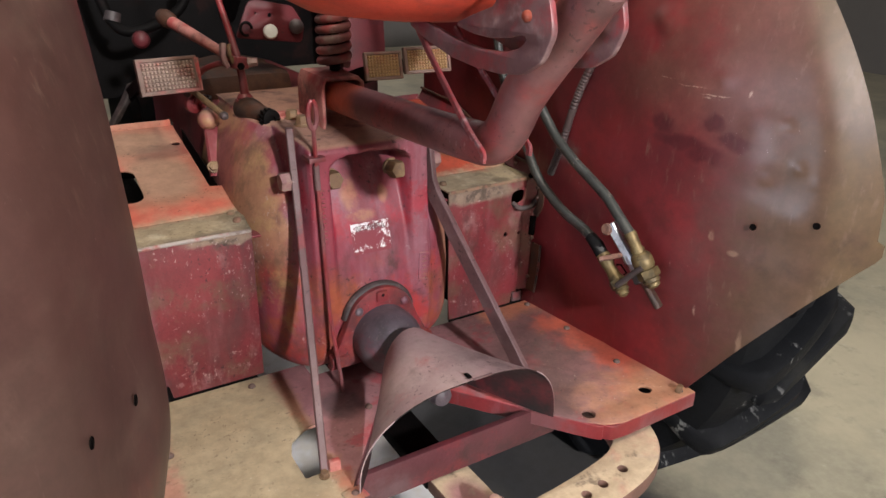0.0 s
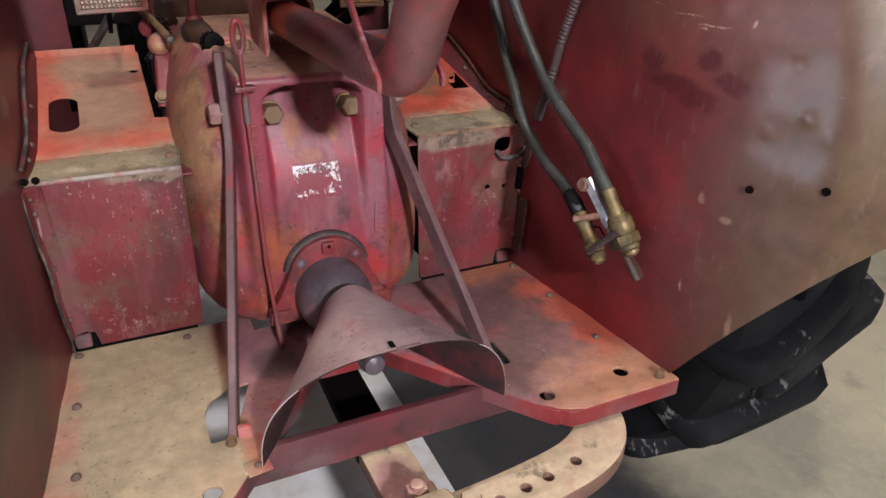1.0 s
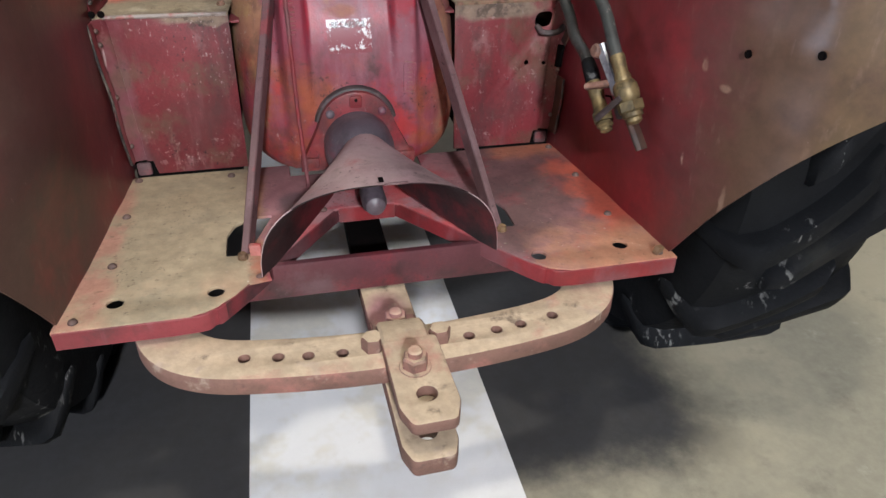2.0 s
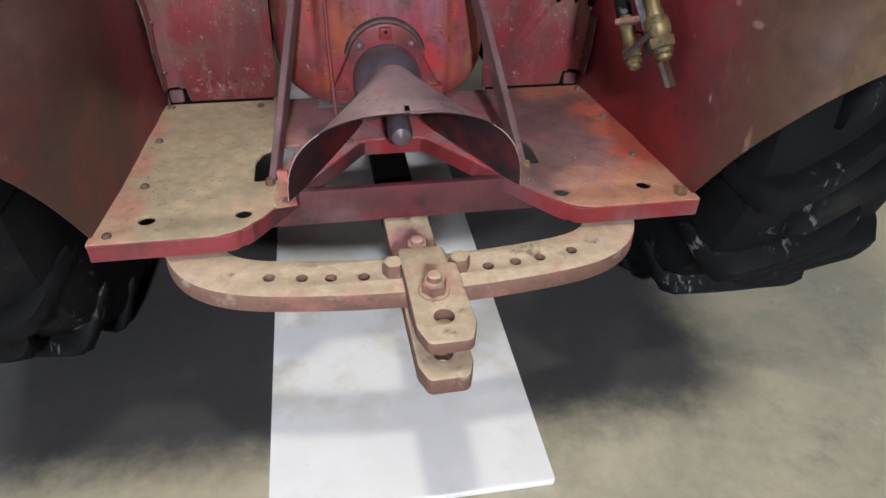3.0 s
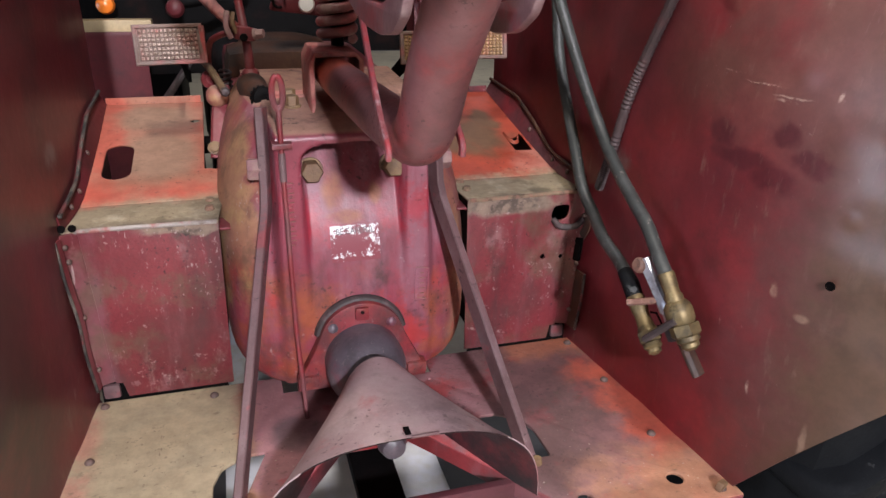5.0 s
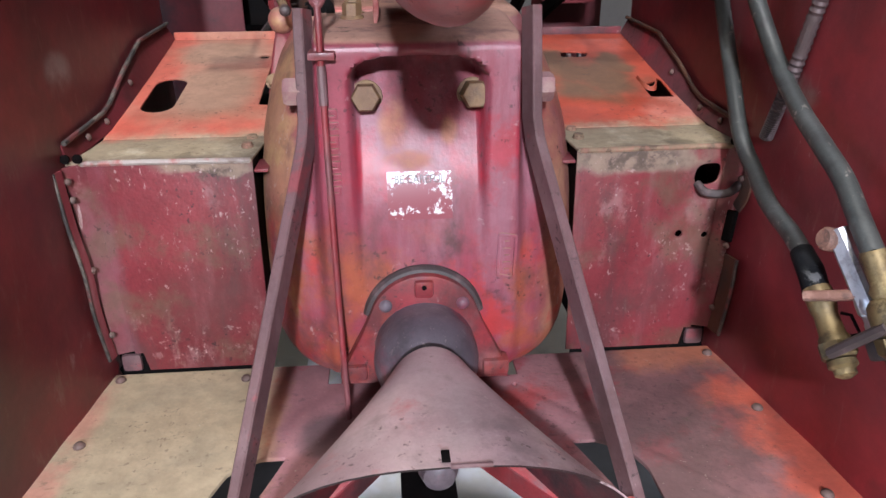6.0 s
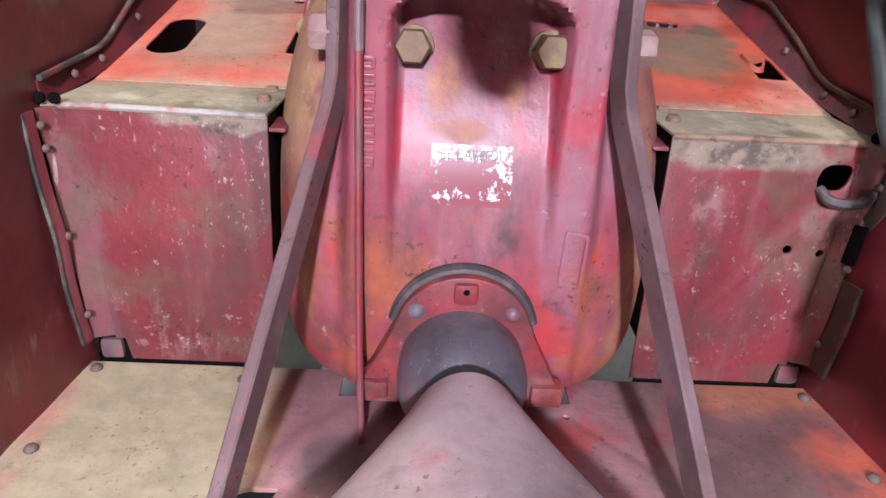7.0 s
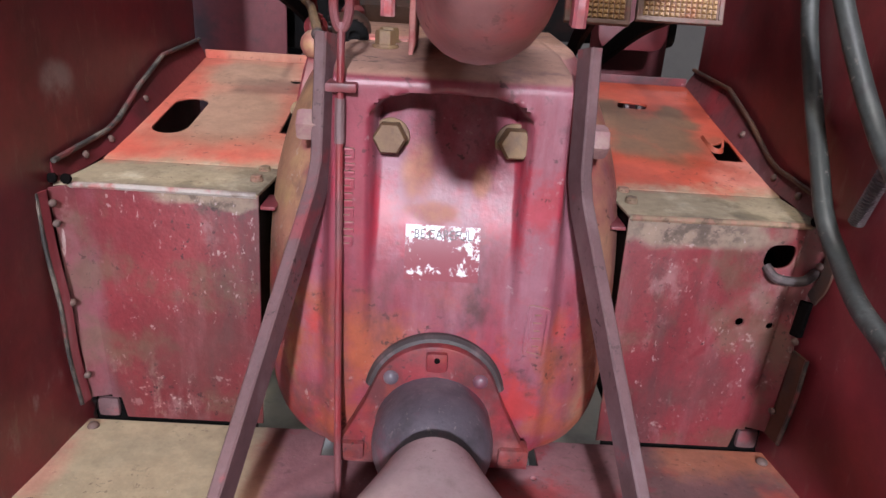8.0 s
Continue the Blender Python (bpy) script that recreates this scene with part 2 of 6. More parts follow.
M_FENDER = surface("fender_red_paint", (0.15, 0.020, 0.024), [
    dict(color=(0.20, 0.017, 0.020), scale=4, lo=0.35, hi=0.62, amount=0.8, zones=[("y", -0.06, 0.08)]),
    dict(color=(0.24, 0.02, 0.022), scale=5, lo=0.4, hi=0.62, amount=0.45, zones=[("z", 0.76, 0.66), ("x", 0.1, 0.2)], shift=3.0, wobble=0.10),
    # Forward part darkened in the colour, where light only grazes the sheet.
    dict(color=(0.135, 0.013, 0.019), scale=4, lo=0.2, hi=0.5, amount=0.75, zones=[("y", 0.22, 0.36)], wobble=0.10),
    dict(color=(0.085, 0.018, 0.022), scale=3, lo=0.45, hi=0.66, amount=0.8, shift=9.0, detail=9),
    dict(color=(0.095, 0.038, 0.036), scale=4, lo=0.2, hi=0.5, amount=0.85, zones=[("y", 0.05, -0.07), ("x", 0.1, 0.2)], wobble=0.16, rough=0.36, detail=9),
    dict(color=BROWN, scale=2.4, lo=0.05, hi=0.35, amount=0.94, zones=[("y", -0.03, -0.13), ("x", 0.1, 0.2)], wobble=0.12, rough=0.33),
    dict(color=(0.12, 0.055, 0.043), scale=5, lo=0.3, hi=0.55, amount=0.75, zones=[("z", 0.98, 1.11), ("y", 0.24, 0.09), ("x", 0.1, 0.2)], wobble=0.10, rough=0.40),
    dict(color=(0.092, 0.055, 0.026), scale=2.4, lo=0.0, hi=0.3, amount=0.95, zones=[("x", 0.495, 0.525)], wobble=0.05, rough=0.5),
    dict(color=(0.06, 0.010, 0.014), scale=8, lo=0.25, hi=0.5, amount=0.75, wobble=0.035, spots=[((0.435, -0.012, 1.047), (0.1, 0.020, 0.018)), ((0.439, -0.045, 1.02), (0.1, 0.032, 0.018)), ((0.43, -0.008, 0.990), (0.1, 0.040, 0.020)), ((0.42, 0.035, 1.005), (0.1, 0.06, 0.016)), ((0.42, 0.07, 1.03), (0.1, 0.03, 0.02))], spot_scale=30.0),
    dict(color=(0.46, 0.34, 0.27), scale=90, lo=0.40, hi=0.60, amount=0.55, wobble=0.008, core=0.2, spot_scale=40.0, spots=[((0.42, 0.075, 1.101), (0.1, 0.020, 0.0016)), ((0.425, 0.03, 1.094), (0.1, 0.032, 0.0014)), ((0.43, -0.005, 1.085), (0.1, 0.030, 0.0018)), ((0.43, 0.00, 1.080), (0.1, 0.016, 0.003)), ((0.44, -0.05, 1.095), (0.1, 0.003, 0.010)), ((0.42, 0.02, 0.80), (0.1, 0.002, 0.016)), ((0.43, -0.03, 0.72), (0.1, 0.003, 0.014))]),
    dict(color=(0.066, 0.037, 0.031), scale=3.0, lo=0.15, hi=0.45, amount=0.92, zones=[("x", -0.36, -0.38), ("y", 0.28, 0.08)], wobble=0.10, rough=0.42),
    dict(color=(0.16, 0.028, 0.028), scale=7, lo=0.48, hi=0.64, amount=0.7, zones=[("x", -0.36, -0.38), ("z", 0.86, 0.74)], wobble=0.10, shift=8.0, detail=9),
    dict(color=(0.15, 0.105, 0.08), scale=5, lo=0.5, hi=0.72, amount=0.35, zones=[("x", -0.36, -0.38), ("y", 0.20, 0.0)], stretch=(1, 0.6, 1.6), shift=14.0, rough=0.5, detail=9),
    dict(color=(0.04, 0.016, 0.014), scale=5, lo=0.52, hi=0.70, amount=0.6, shift=5.0, detail=9),
    dict(color=(0.24, 0.20, 0.19), scale=14, lo=0.35, hi=0.6, amount=0.75, wobble=0.03, spots=[((-0.42, 0.42, 0.945), (0.1, 0.045, 0.03)), ((0.42, 0.30, 0.93), (0.1, 0.05, 0.03))]),
    dict(color=(0.20, 0.13, 0.10), scale=40, lo=0.56, hi=0.70, amount=0.35, stretch=(1, 1.6, 0.5), shift=1.0, detail=9, patch=(4, 0.45, 0.6, 3.0)),
    dict(color=(0.30, 0.20, 0.14), scale=30, lo=0.30, hi=0.55, amount=0.5, wobble=0.012, spot_scale=30.0, spots=[((0.43, -0.108, 0.690), (0.1, 0.006, 0.030)), ((0.43, -0.181, 0.795), (0.1, 0.008, 0.035)), ((0.43, -0.075, 0.842), (0.1, 0.012, 0.007)), ((0.43, -0.04, 0.865), (0.1, 0.006, 0.012))]),
    dict(color=(0.32, 0.25, 0.24), scale=26, lo=0.56, hi=0.66, amount=0.5, stretch=(1, 1.2, 0.6), shift=27.0, detail=10, zones=[("x", -0.36, -0.38), ("y", 0.18, 0.28), ("z", 0.78, 0.66)], patch=(8, 0.48, 0.60, 7.0)),
    dict(ticks_v, amount=0.10, color=(0.30, 0.21, 0.18)), dict(flakes, amount=0.4, scale=120, lo=0.66, hi=0.68)], rough=0.40, bump=0.07, bump_scale=40, spec=0.5, rough_var=0.12)
M_PLATE = surface("platform_paint", (0.28, 0.13, 0.13), [
    dict(color=(0.225, 0.115, 0.115), scale=6, lo=0.28, hi=0.5, amount=0.85, rough=0.75, detail=9),
    dict(color=(0.33, 0.155, 0.165), scale=6, lo=0.25, hi=0.5, amount=0.75, zones=[("x", 0.23, 0.15)], wobble=0.06, detail=9),
    dict(color=(0.34, 0.055, 0.065), scale=12, lo=0.54, hi=0.63, amount=0.75, shift=11.0, detail=9),
    dict(color=(0.42, 0.06, 0.06), scale=8, lo=0.46, hi=0.58, amount=0.8, zones=[("x", 0.20, 0.12), ("x", 0.02, 0.06)], shift=4.0, detail=9),
    dict(color=(0.105, 0.060, 0.056), scale=5, lo=0.38, hi=0.60, amount=0.8, shift=8.0, zones=[("x", 0.14, 0.20)], detail=9),
    dict(color=(0.08, 0.06, 0.065), scale=9, lo=0.3, hi=0.5, amount=0.7, spots=[((-0.11, 0.235, 0.56), (0.055, 0.06, 0.2))], detail=9),
    dict(color=(0.50, 0.10, 0.055), scale=8, lo=0.36, hi=0.56, amount=0.85, zones=[("x", 0.32, 0.38)], wobble=0.12, detail=9, rough=0.6),
    dict(color=(0.52, 0.20, 0.10), scale=9, lo=0.3, hi=0.55, amount=0.7, zones=[("y", 0.31, 0.36), ("x", 0.25, 0.30)], wobble=0.08, rough=0.7),
    dict(color=(0.42, 0.21, 0.115), scale=7, lo=0.3, hi=0.55, amount=0.8, zones=[("x", 0.22, 0.27), ("y", 0.10, 0.02)], wobble=0.10, rough=0.75),
    dict(color=(0.36, 0.21, 0.09), scale=6, lo=0.2, hi=0.45, amount=0.5, zones=[("x", -0.165, -0.185)], wobble=0.05, rough=0.85),
    dict(color=(0.35, 0.285, 0.185), scale=4, lo=0.05, hi=0.25, amount=0.97, zones=[("x", -0.185, -0.205)], wobble=0.04, rough=0.9),
    dict(color=(0.29, 0.245, 0.165), scale=11, lo=0.45, hi=0.62, amount=0.7, zones=[("x", -0.19, -0.215)], wobble=0.05, rough=0.9, detail=9),
    dict(color=(0.47, 0.30, 0.19), scale=6, lo=0.45, hi=0.65, amount=0.6, zones=[("x", -0.19, -0.215), ("y", 0.08, 0.0)], wobble=0.05, rough=0.9, shift=6.0),
    dict(color=(0.44, 0.17, 0.13), scale=12, lo=0.36, hi=0.56, amount=0.6, zones=[("x", -0.378, -0.405)], wobble=0.04),
    dict(color=(0.10, 0.08, 0.05), scale=48, lo=0.585, hi=0.66, amount=0.42, stretch=(1, 1.8, 1), shift=14.0, detail=7, patch=(6, 0.42, 0.58, 5.0)),
    dict(flakes, scale=95, lo=0.64, hi=0.67, color=(0.56, 0.50, 0.42), amount=0.5, patch=(8, 0.48, 0.62, 12.0)), dict(pits, amount=0.45),
    dict(color=GRIME, scale=30, lo=0.62, hi=0.74, amount=0.45, shift=3.0)], rough=0.68, bump=0.24)
M_HOUSING = surface("housing_paint", (0.225, 0.038, 0.058), [
    dict(color=(0.29, 0.14, 0.175), scale=5, lo=0.42, hi=0.66, amount=0.7, stretch=(3, 3, 0.5), rough=0.5, detail=9),
    dict(color=(0.34, 0.022, 0.04), scale=9, lo=0.52, hi=0.64, amount=0.75, shift=19.0, detail=9),
    dict(color=(0.36, 0.185, 0.105), scale=5, lo=0.2, hi=0.5, amount=0.92, zones=[("x", -0.128, -0.150), ("z", 0.72, 0.86)], wobble=0.08, rough=0.6),
    dict(color=(0.24, 0.065, 0.075), scale=6, lo=0.3, hi=0.5, amount=0.85, zones=[("x", -0.15, -0.17), ("y", 0.50, 0.58)], wobble=0.08, rough=0.55, detail=9),
    dict(color=(0.42, 0.27, 0.12), scale=9, lo=0.45, hi=0.6, amount=0.75, zones=[("x", -0.14, -0.16)], shift=9.0, detail=9),
    dict(color=(0.36, 0.20, 0.11), scale=6, lo=0.3, hi=0.55, amount=0.8, zones=[("x", 0.135, 0.165)], wobble=0.03, rough=0.8),
    dict(color=(0.14, 0.085, 0.05), scale=14, lo=0.52, hi=0.66, amount=0.7, zones=[("x", -0.128, -0.150)], shift=3.0, detail=9),
    dict(color=(0.34, 0.195, 0.135), scale=6, lo=0.1, hi=0.4, amount=0.9, up=0.55, rough=0.8),
    dict(color=(0.34, 0.085, 0.03), scale=7, lo=0.42, hi=0.58, amount=0.85, zones=[("z", 0.80, 0.74)], wobble=0.08, rough=0.6, detail=9),
    dict(color=(0.40, 0.04, 0.035), scale=11, lo=0.50, hi=0.60, amount=0.8, zones=[("z", 0.80, 0.72)], wobble=0.08, shift=9.0, detail=9),
    dict(color=(0.42, 0.20, 0.12), scale=16, lo=0.35, hi=0.55, amount=0.75, wobble=0.02, spots=[((-0.028, 0.35, 0.892), (0.022, 0.3, 0.035)), ((0.036, 0.35, 0.885), (0.012, 0.3, 0.022)), ((-0.015, 0.34, 0.858), (0.03, 0.3, 0.014))], rough=0.8, detail=9),
    dict(color=(0.42, 0.30, 0.30), scale=60, lo=0.64, hi=0.72, amount=0.6, shift=4.0, detail=9),
    dict(color=(0.09, 0.035, 0.04), scale=9, lo=0.52, hi=0.68, amount=0.6, shift=26.0, stretch=(1.6, 1.6, 0.8), detail=9),
    dict(color=GRIME, scale=14, lo=0.57, hi=0.74, amount=0.6, shift=6.0, detail=9), dict(flakes, amount=0.6, scale=110), dict(pits, scale=90),
    dict(color=GRIME, scale=55, lo=0.62, hi=0.74, amount=0.5, shift=8.0)], rough=0.40, bump=0.27, bump_scale=70, spec=0.5)
M_FLANGE = surface("flange_red_paint", (0.19, 0.022, 0.028), [dict(color=(0.06, 0.03, 0.03), scale=12, lo=0.42, hi=0.58, amount=0.7, shift=14.0, detail=8), dict(color=(0.27, 0.05, 0.035), scale=16, lo=0.48, hi=0.6, amount=0.7, shift=8.0, detail=9), pits, dict(flakes, amount=0.45), dict(streaks, amount=0.3), dict(color=(0.26, 0.15, 0.15), scale=12, lo=0.54, hi=0.68, amount=0.5, shift=5.5, detail=9), dict(color=(0.07, 0.04, 0.04), scale=22, lo=0.45, hi=0.66, amount=0.7, shift=2.5, detail=9)], rough=0.42, bump=0.25)
M_MAUVE = surface("dull_mauve_paint", MAUVE, [dict(color=(0.38, 0.29, 0.28), scale=10, lo=0.4, hi=0.65, amount=0.7, rough=0.8),
    dict(color=(0.34, 0.06, 0.07), scale=11, lo=0.54, hi=0.68, amount=0.6, shift=2.0, detail=9), dict(color=(0.13, 0.085, 0.088), scale=7, lo=0.52, hi=0.68, amount=0.6, shift=12.0, detail=9), dict(grime, scale=20, amount=0.4), dict(pits, amount=0.6), flakes], rough=0.6, bump=0.18)
M_STRAP = surface("strap_paint", (0.128, 0.069, 0.072), [dict(color=(0.215, 0.145, 0.148), scale=14, lo=0.45, hi=0.7, amount=0.6), dict(color=(0.30, 0.05, 0.06), scale=18, lo=0.56, hi=0.66, amount=0.6, shift=5.0, detail=9), dict(color=(0.10, 0.055, 0.05), scale=12, lo=0.52, hi=0.66, amount=0.6, shift=9.0, detail=9), dict(scuffs, scale=60), pits], rough=0.5, bump=0.14)
M_MAROON = surface("dark_maroon_paint", (0.085, 0.011, 0.015), [dict(color=(0.13, 0.016, 0.02), scale=5, lo=0.5, hi=0.7, amount=0.6), dict(color=(0.03, 0.012, 0.012), scale=6, lo=0.5, hi=0.66, amount=0.7, shift=3.0, detail=9), dict(pits, amount=0.5)], rough=0.5, bump=0.1, spec=0.35)
# Grimy red, also used to paint shade on the middle of the lip.
M_CROSS = surface("grimy_and_shaded_red", (0.10, 0.028, 0.034), [dict(color=(0.22, 0.022, 0.03), scale=7, lo=0.5, hi=0.64, amount=0.8, detail=9), dict(color=(0.15, 0.09, 0.095), scale=8, lo=0.5, hi=0.68, amount=0.6, shift=5.0, detail=9), dict(color=(0.03, 0.018, 0.018), scale=9, lo=0.5, hi=0.66, amount=0.7, shift=9.0, detail=9), dict(pits, amount=0.6), dict(flakes, amount=0.4)], rough=0.5, bump=0.18)
# Dark red that puts the shade inside the shield into its colour.
M_INSIDE = surface("shaded_inside_red", (0.024, 0.009, 0.010), [dict(color=(0.12, 0.014, 0.018), scale=9, lo=0.45, hi=0.6, zones=[("z", 0.665, 0.62)], amount=0.7, detail=9), dict(color=(0.012, 0.010, 0.010), scale=7, lo=0.45, hi=0.62, amount=0.8, shift=3.0, detail=9)], rough=0.55, bump=0.2, spec=0.3)
M_SPRING = surface("spring_steel", (0.15, 0.05, 0.05), [dict(color=(0.30, 0.06, 0.06), scale=25, lo=0.5, hi=0.62, amount=0.7, detail=9), dict(color=(0.22, 0.17, 0.15), scale=30, lo=0.5, hi=0.62, amount=0.6, shift=4.0), dict(grime, scale=40)], rough=0.45, bump=0.15)
M_SEAM = surface("worn_seam_bead", (0.028, 0.024, 0.022), [dict(color=(0.15, 0.125, 0.10), scale=22, lo=0.48, hi=0.62, amount=0.7, detail=8), dict(color=(0.16, 0.03, 0.03), scale=18, lo=0.52, hi=0.62, amount=0.7, shift=5.0, detail=8)], rough=0.6, bump=0.2)
M_DUSTBOLT = surface("dusty_bolt", (0.21, 0.145, 0.09), [dict(color=(0.07, 0.045, 0.03), scale=45, lo=0.5, hi=0.62, amount=0.7, shift=4.0, detail=8), dict(color=(0.30, 0.14, 0.10), scale=60, lo=0.45, hi=0.6, amount=0.6)], rough=0.8, bump=0.15)
M_RIVET = surface("dull_rivet", (0.105, 0.06, 0.05), [dict(color=(0.10, 0.07, 0.06), scale=60, lo=0.45, hi=0.6, amount=0.7)], rough=0.65, bump=0.15)
M_DARKRIM = surface("dark_grey_casting", (0.04, 0.030, 0.030), [dict(color=(0.16, 0.11, 0.11), scale=26, lo=0.5, hi=0.66, amount=0.6, detail=9)], rough=0.55, bump=0.2)
M_DARKBROWN = surface("brown_oily_casting", (0.06, 0.026, 0.016), [dict(color=(0.13, 0.065, 0.035), scale=9, lo=0.5, hi=0.7, amount=0.6), dict(color=GRIME, scale=14, lo=0.45, hi=0.62, amount=0.8, shift=2.0)], rough=0.6, bump=0.25, spec=0.3)
M_HOOK = surface("hook_paint", (0.16, 0.085, 0.09), [dict(color=(0.28, 0.035, 0.045), scale=14, lo=0.52, hi=0.64, amount=0.7, shift=3.0, detail=9), dict(color=(0.33, 0.24, 0.24), scale=20, lo=0.54, hi=0.7, amount=0.6, detail=9), dict(color=(0.09, 0.05, 0.05), scale=10, lo=0.52, hi=0.66, amount=0.6, shift=8.0, detail=9)], rough=0.42, bump=0.15)
M_PINORANGE = surface("orange_red_paint", (0.24, 0.05, 0.03), [dict(grime, scale=40, amount=0.4)], rough=0.45, bump=0.08)
M_PIPE = surface("pipe_paint", (0.165, 0.055, 0.057), [dict(color=(0.25, 0.040, 0.042), scale=13, lo=0.5, hi=0.62, amount=0.7, shift=12.0, detail=9), dict(color=(0.08, 0.04, 0.042), scale=8, lo=0.5, hi=0.64, amount=0.65, shift=22.0, detail=9), dict(color=(0.19, 0.10, 0.10), scale=6, lo=0.4, hi=0.65, amount=0.7, rough=0.5), dict(pits, amount=0.6), dict(flakes, amount=0.35, scale=110),
    dict(color=ORANGE, scale=8, lo=0.3, hi=0.5, amount=0.9, zones=[("y", 0.30, 0.37)], wobble=0.06), dict(grime, scale=9)], rough=0.45, bump=0.1)
M_SEAT = surface("seat_red_paint", (0.48, 0.055, 0.028), [dict(color=(0.34, 0.028, 0.022), scale=7, lo=0.45, hi=0.62, amount=0.7, detail=8), dict(grime, scale=16, amount=0.35)], rough=0.4, bump=0.08)
M_EDGE = surface("worn_bare_edge", (0.33, 0.29, 0.26), [dict(color=(0.16, 0.11, 0.085), scale=24, lo=0.48, hi=0.6, amount=0.75, detail=8), dict(color=(0.30, 0.06, 0.055), scale=16, lo=0.55, hi=0.65, amount=0.7, shift=6.0, detail=8)], rough=0.6, bump=0.2)
M_LINK = surface("rubbed_link_steel", (0.22, 0.055, 0.06), [dict(color=(0.42, 0.31, 0.31), scale=30, lo=0.52, hi=0.64, amount=0.7, shift=3.0, detail=8), dict(color=(0.34, 0.03, 0.035), scale=24, lo=0.52, hi=0.62, amount=0.8, shift=9.0, detail=8), dict(grime, scale=40, amount=0.4)], rough=0.5, bump=0.12)
M_PINK = surface("faded_pink_paint", (0.42, 0.165, 0.14), [dict(color=(0.34, 0.035, 0.035), scale=22, lo=0.46, hi=0.6, amount=0.8, detail=9), dict(color=(0.12, 0.06, 0.05), scale=30, lo=0.5, hi=0.66, amount=0.7, shift=4.0, detail=9), dict(grime, scale=20)], rough=0.6, bump=0.1)
M_RUST = surface("rusty_drawbar_steel", (0.165, 0.088, 0.067), [
    dict(color=(0.50, 0.395, 0.27), scale=8, lo=0.0, hi=0.3, amount=0.94, up=0.45, rough=0.85),
    dict(color=(0.42, 0.17, 0.14), scale=7, lo=0.52, hi=0.68, amount=0.7, shift=2.0, detail=9),
    dict(color=(0.42, 0.19, 0.17), scale=9, lo=0.3, hi=0.55, amount=0.6, spots=[((-0.32, -0.02, 0.51), (0.06, 0.05, 0.1)), ((0.32, -0.02, 0.51), (0.06, 0.05, 0.1)), ((0.0, -0.05, 0.5), (0.05, 0.05, 0.1))]),
    dict(color=(0.34, 0.16, 0.17), scale=8, lo=0.1, hi=0.4, amount=0.9, spots=[((0.0, -0.02, 0.49), (0.05, 0.075, 0.1))], wobble=0.02),
    dict(color=(0.42, 0.33, 0.26), scale=22, lo=0.56, hi=0.7, amount=0.7, shift=9.0),
    dict(color=(0.06, 0.04, 0.032), scale=26, lo=0.58, hi=0.74, amount=0.75, shift=5.0)], rough=0.7, bump=0.35, bump_scale=60)
M_RUSTBOLT = surface("rusty_bolt_steel", (0.15, 0.085, 0.045), [dict(color=(0.21, 0.135, 0.06), scale=40, lo=0.4, hi=0.6, amount=0.7), dict(grime, scale=60)], rough=0.65, bump=0.25, bump_scale=200)
M_BOLT = surface("painted_bolt", (0.27, 0.14, 0.14), [dict(color=(0.34, 0.24, 0.2), scale=40, lo=0.45, hi=0.6, amount=0.6)], rough=0.55, bump=0.1)
# Near-black for steel, and for parts coloured dark to give shade.
M_BLACK = surface("black_steel_and_shade", (0.0035, 0.003, 0.003), [dict(color=(0.020, 0.008, 0.007), scale=9, lo=0.56, hi=0.7, amount=0.6)], rough=0.6, bump=0.15, spec=0.06)
M_DOME = surface("oily_grey_casting", (0.085, 0.07, 0.085), [dict(color=(0.22, 0.17, 0.19), scale=8, lo=0.52, hi=0.68, amount=0.6, shift=9.0, detail=9), dict(flakes, amount=0.4, scale=110), dict(color=(0.24, 0.035, 0.06), scale=10, lo=0.54, hi=0.66, amount=0.7, detail=9), dict(color=(0.14, 0.10, 0.11), scale=9, lo=0.5, hi=0.7, amount=0.5), dict(color=(0.03, 0.025, 0.028), scale=20, lo=0.5, hi=0.68, amount=0.6, shift=3.0)], rough=0.42, bump=0.25)
M_TYRE = surface("tyre_rubber", (0.008, 0.0085, 0.0095), [dict(color=(0.013, 0.0135, 0.015), scale=6, lo=0.45, hi=0.7, amount=0.6, rough=0.7),
    dict(color=(0.22, 0.22, 0.215), scale=40, lo=0.57, hi=0.64, amount=0.6, shift=3.0, detail=9, patch=(5, 0.54, 0.66, 2.0)),
    dict(color=(0.05, 0.048, 0.042), scale=4, lo=0.6, hi=0.8, amount=0.4, shift=6.0, rough=0.8)], rough=0.6, bump=0.25, spec=0.07)
M_LUG = surface("scuffed_lug_rubber", (0.008, 0.0085, 0.0095), [dict(color=(0.015, 0.0155, 0.017), scale=7, lo=0.45, hi=0.7, amount=0.6), dict(color=(0.22, 0.22, 0.21), scale=34, lo=0.56, hi=0.62, amount=0.65, stretch=(2.5, 1, 1), shift=3.0, detail=10, patch=(7, 0.52, 0.62, 2.0), rough=0.8), dict(color=(0.05, 0.048, 0.04), scale=5, lo=0.6, hi=0.78, amount=0.35, shift=6.0, rough=0.8)], rough=0.6, bump=0.35, spec=0.07)
M_HOSE = surface("hose_rubber", (0.03, 0.034, 0.032), [dict(color=(0.075, 0.08, 0.076), scale=20, lo=0.45, hi=0.7, amount=0.6), dict(color=(0.02, 0.02, 0.02), scale=34, lo=0.5, hi=0.64, amount=0.7, shift=3.0, detail=9), dict(color=(0.25, 0.22, 0.19), scale=70, lo=0.6, hi=0.68, amount=0.6, shift=6.0)], rough=0.5, bump=0.2)
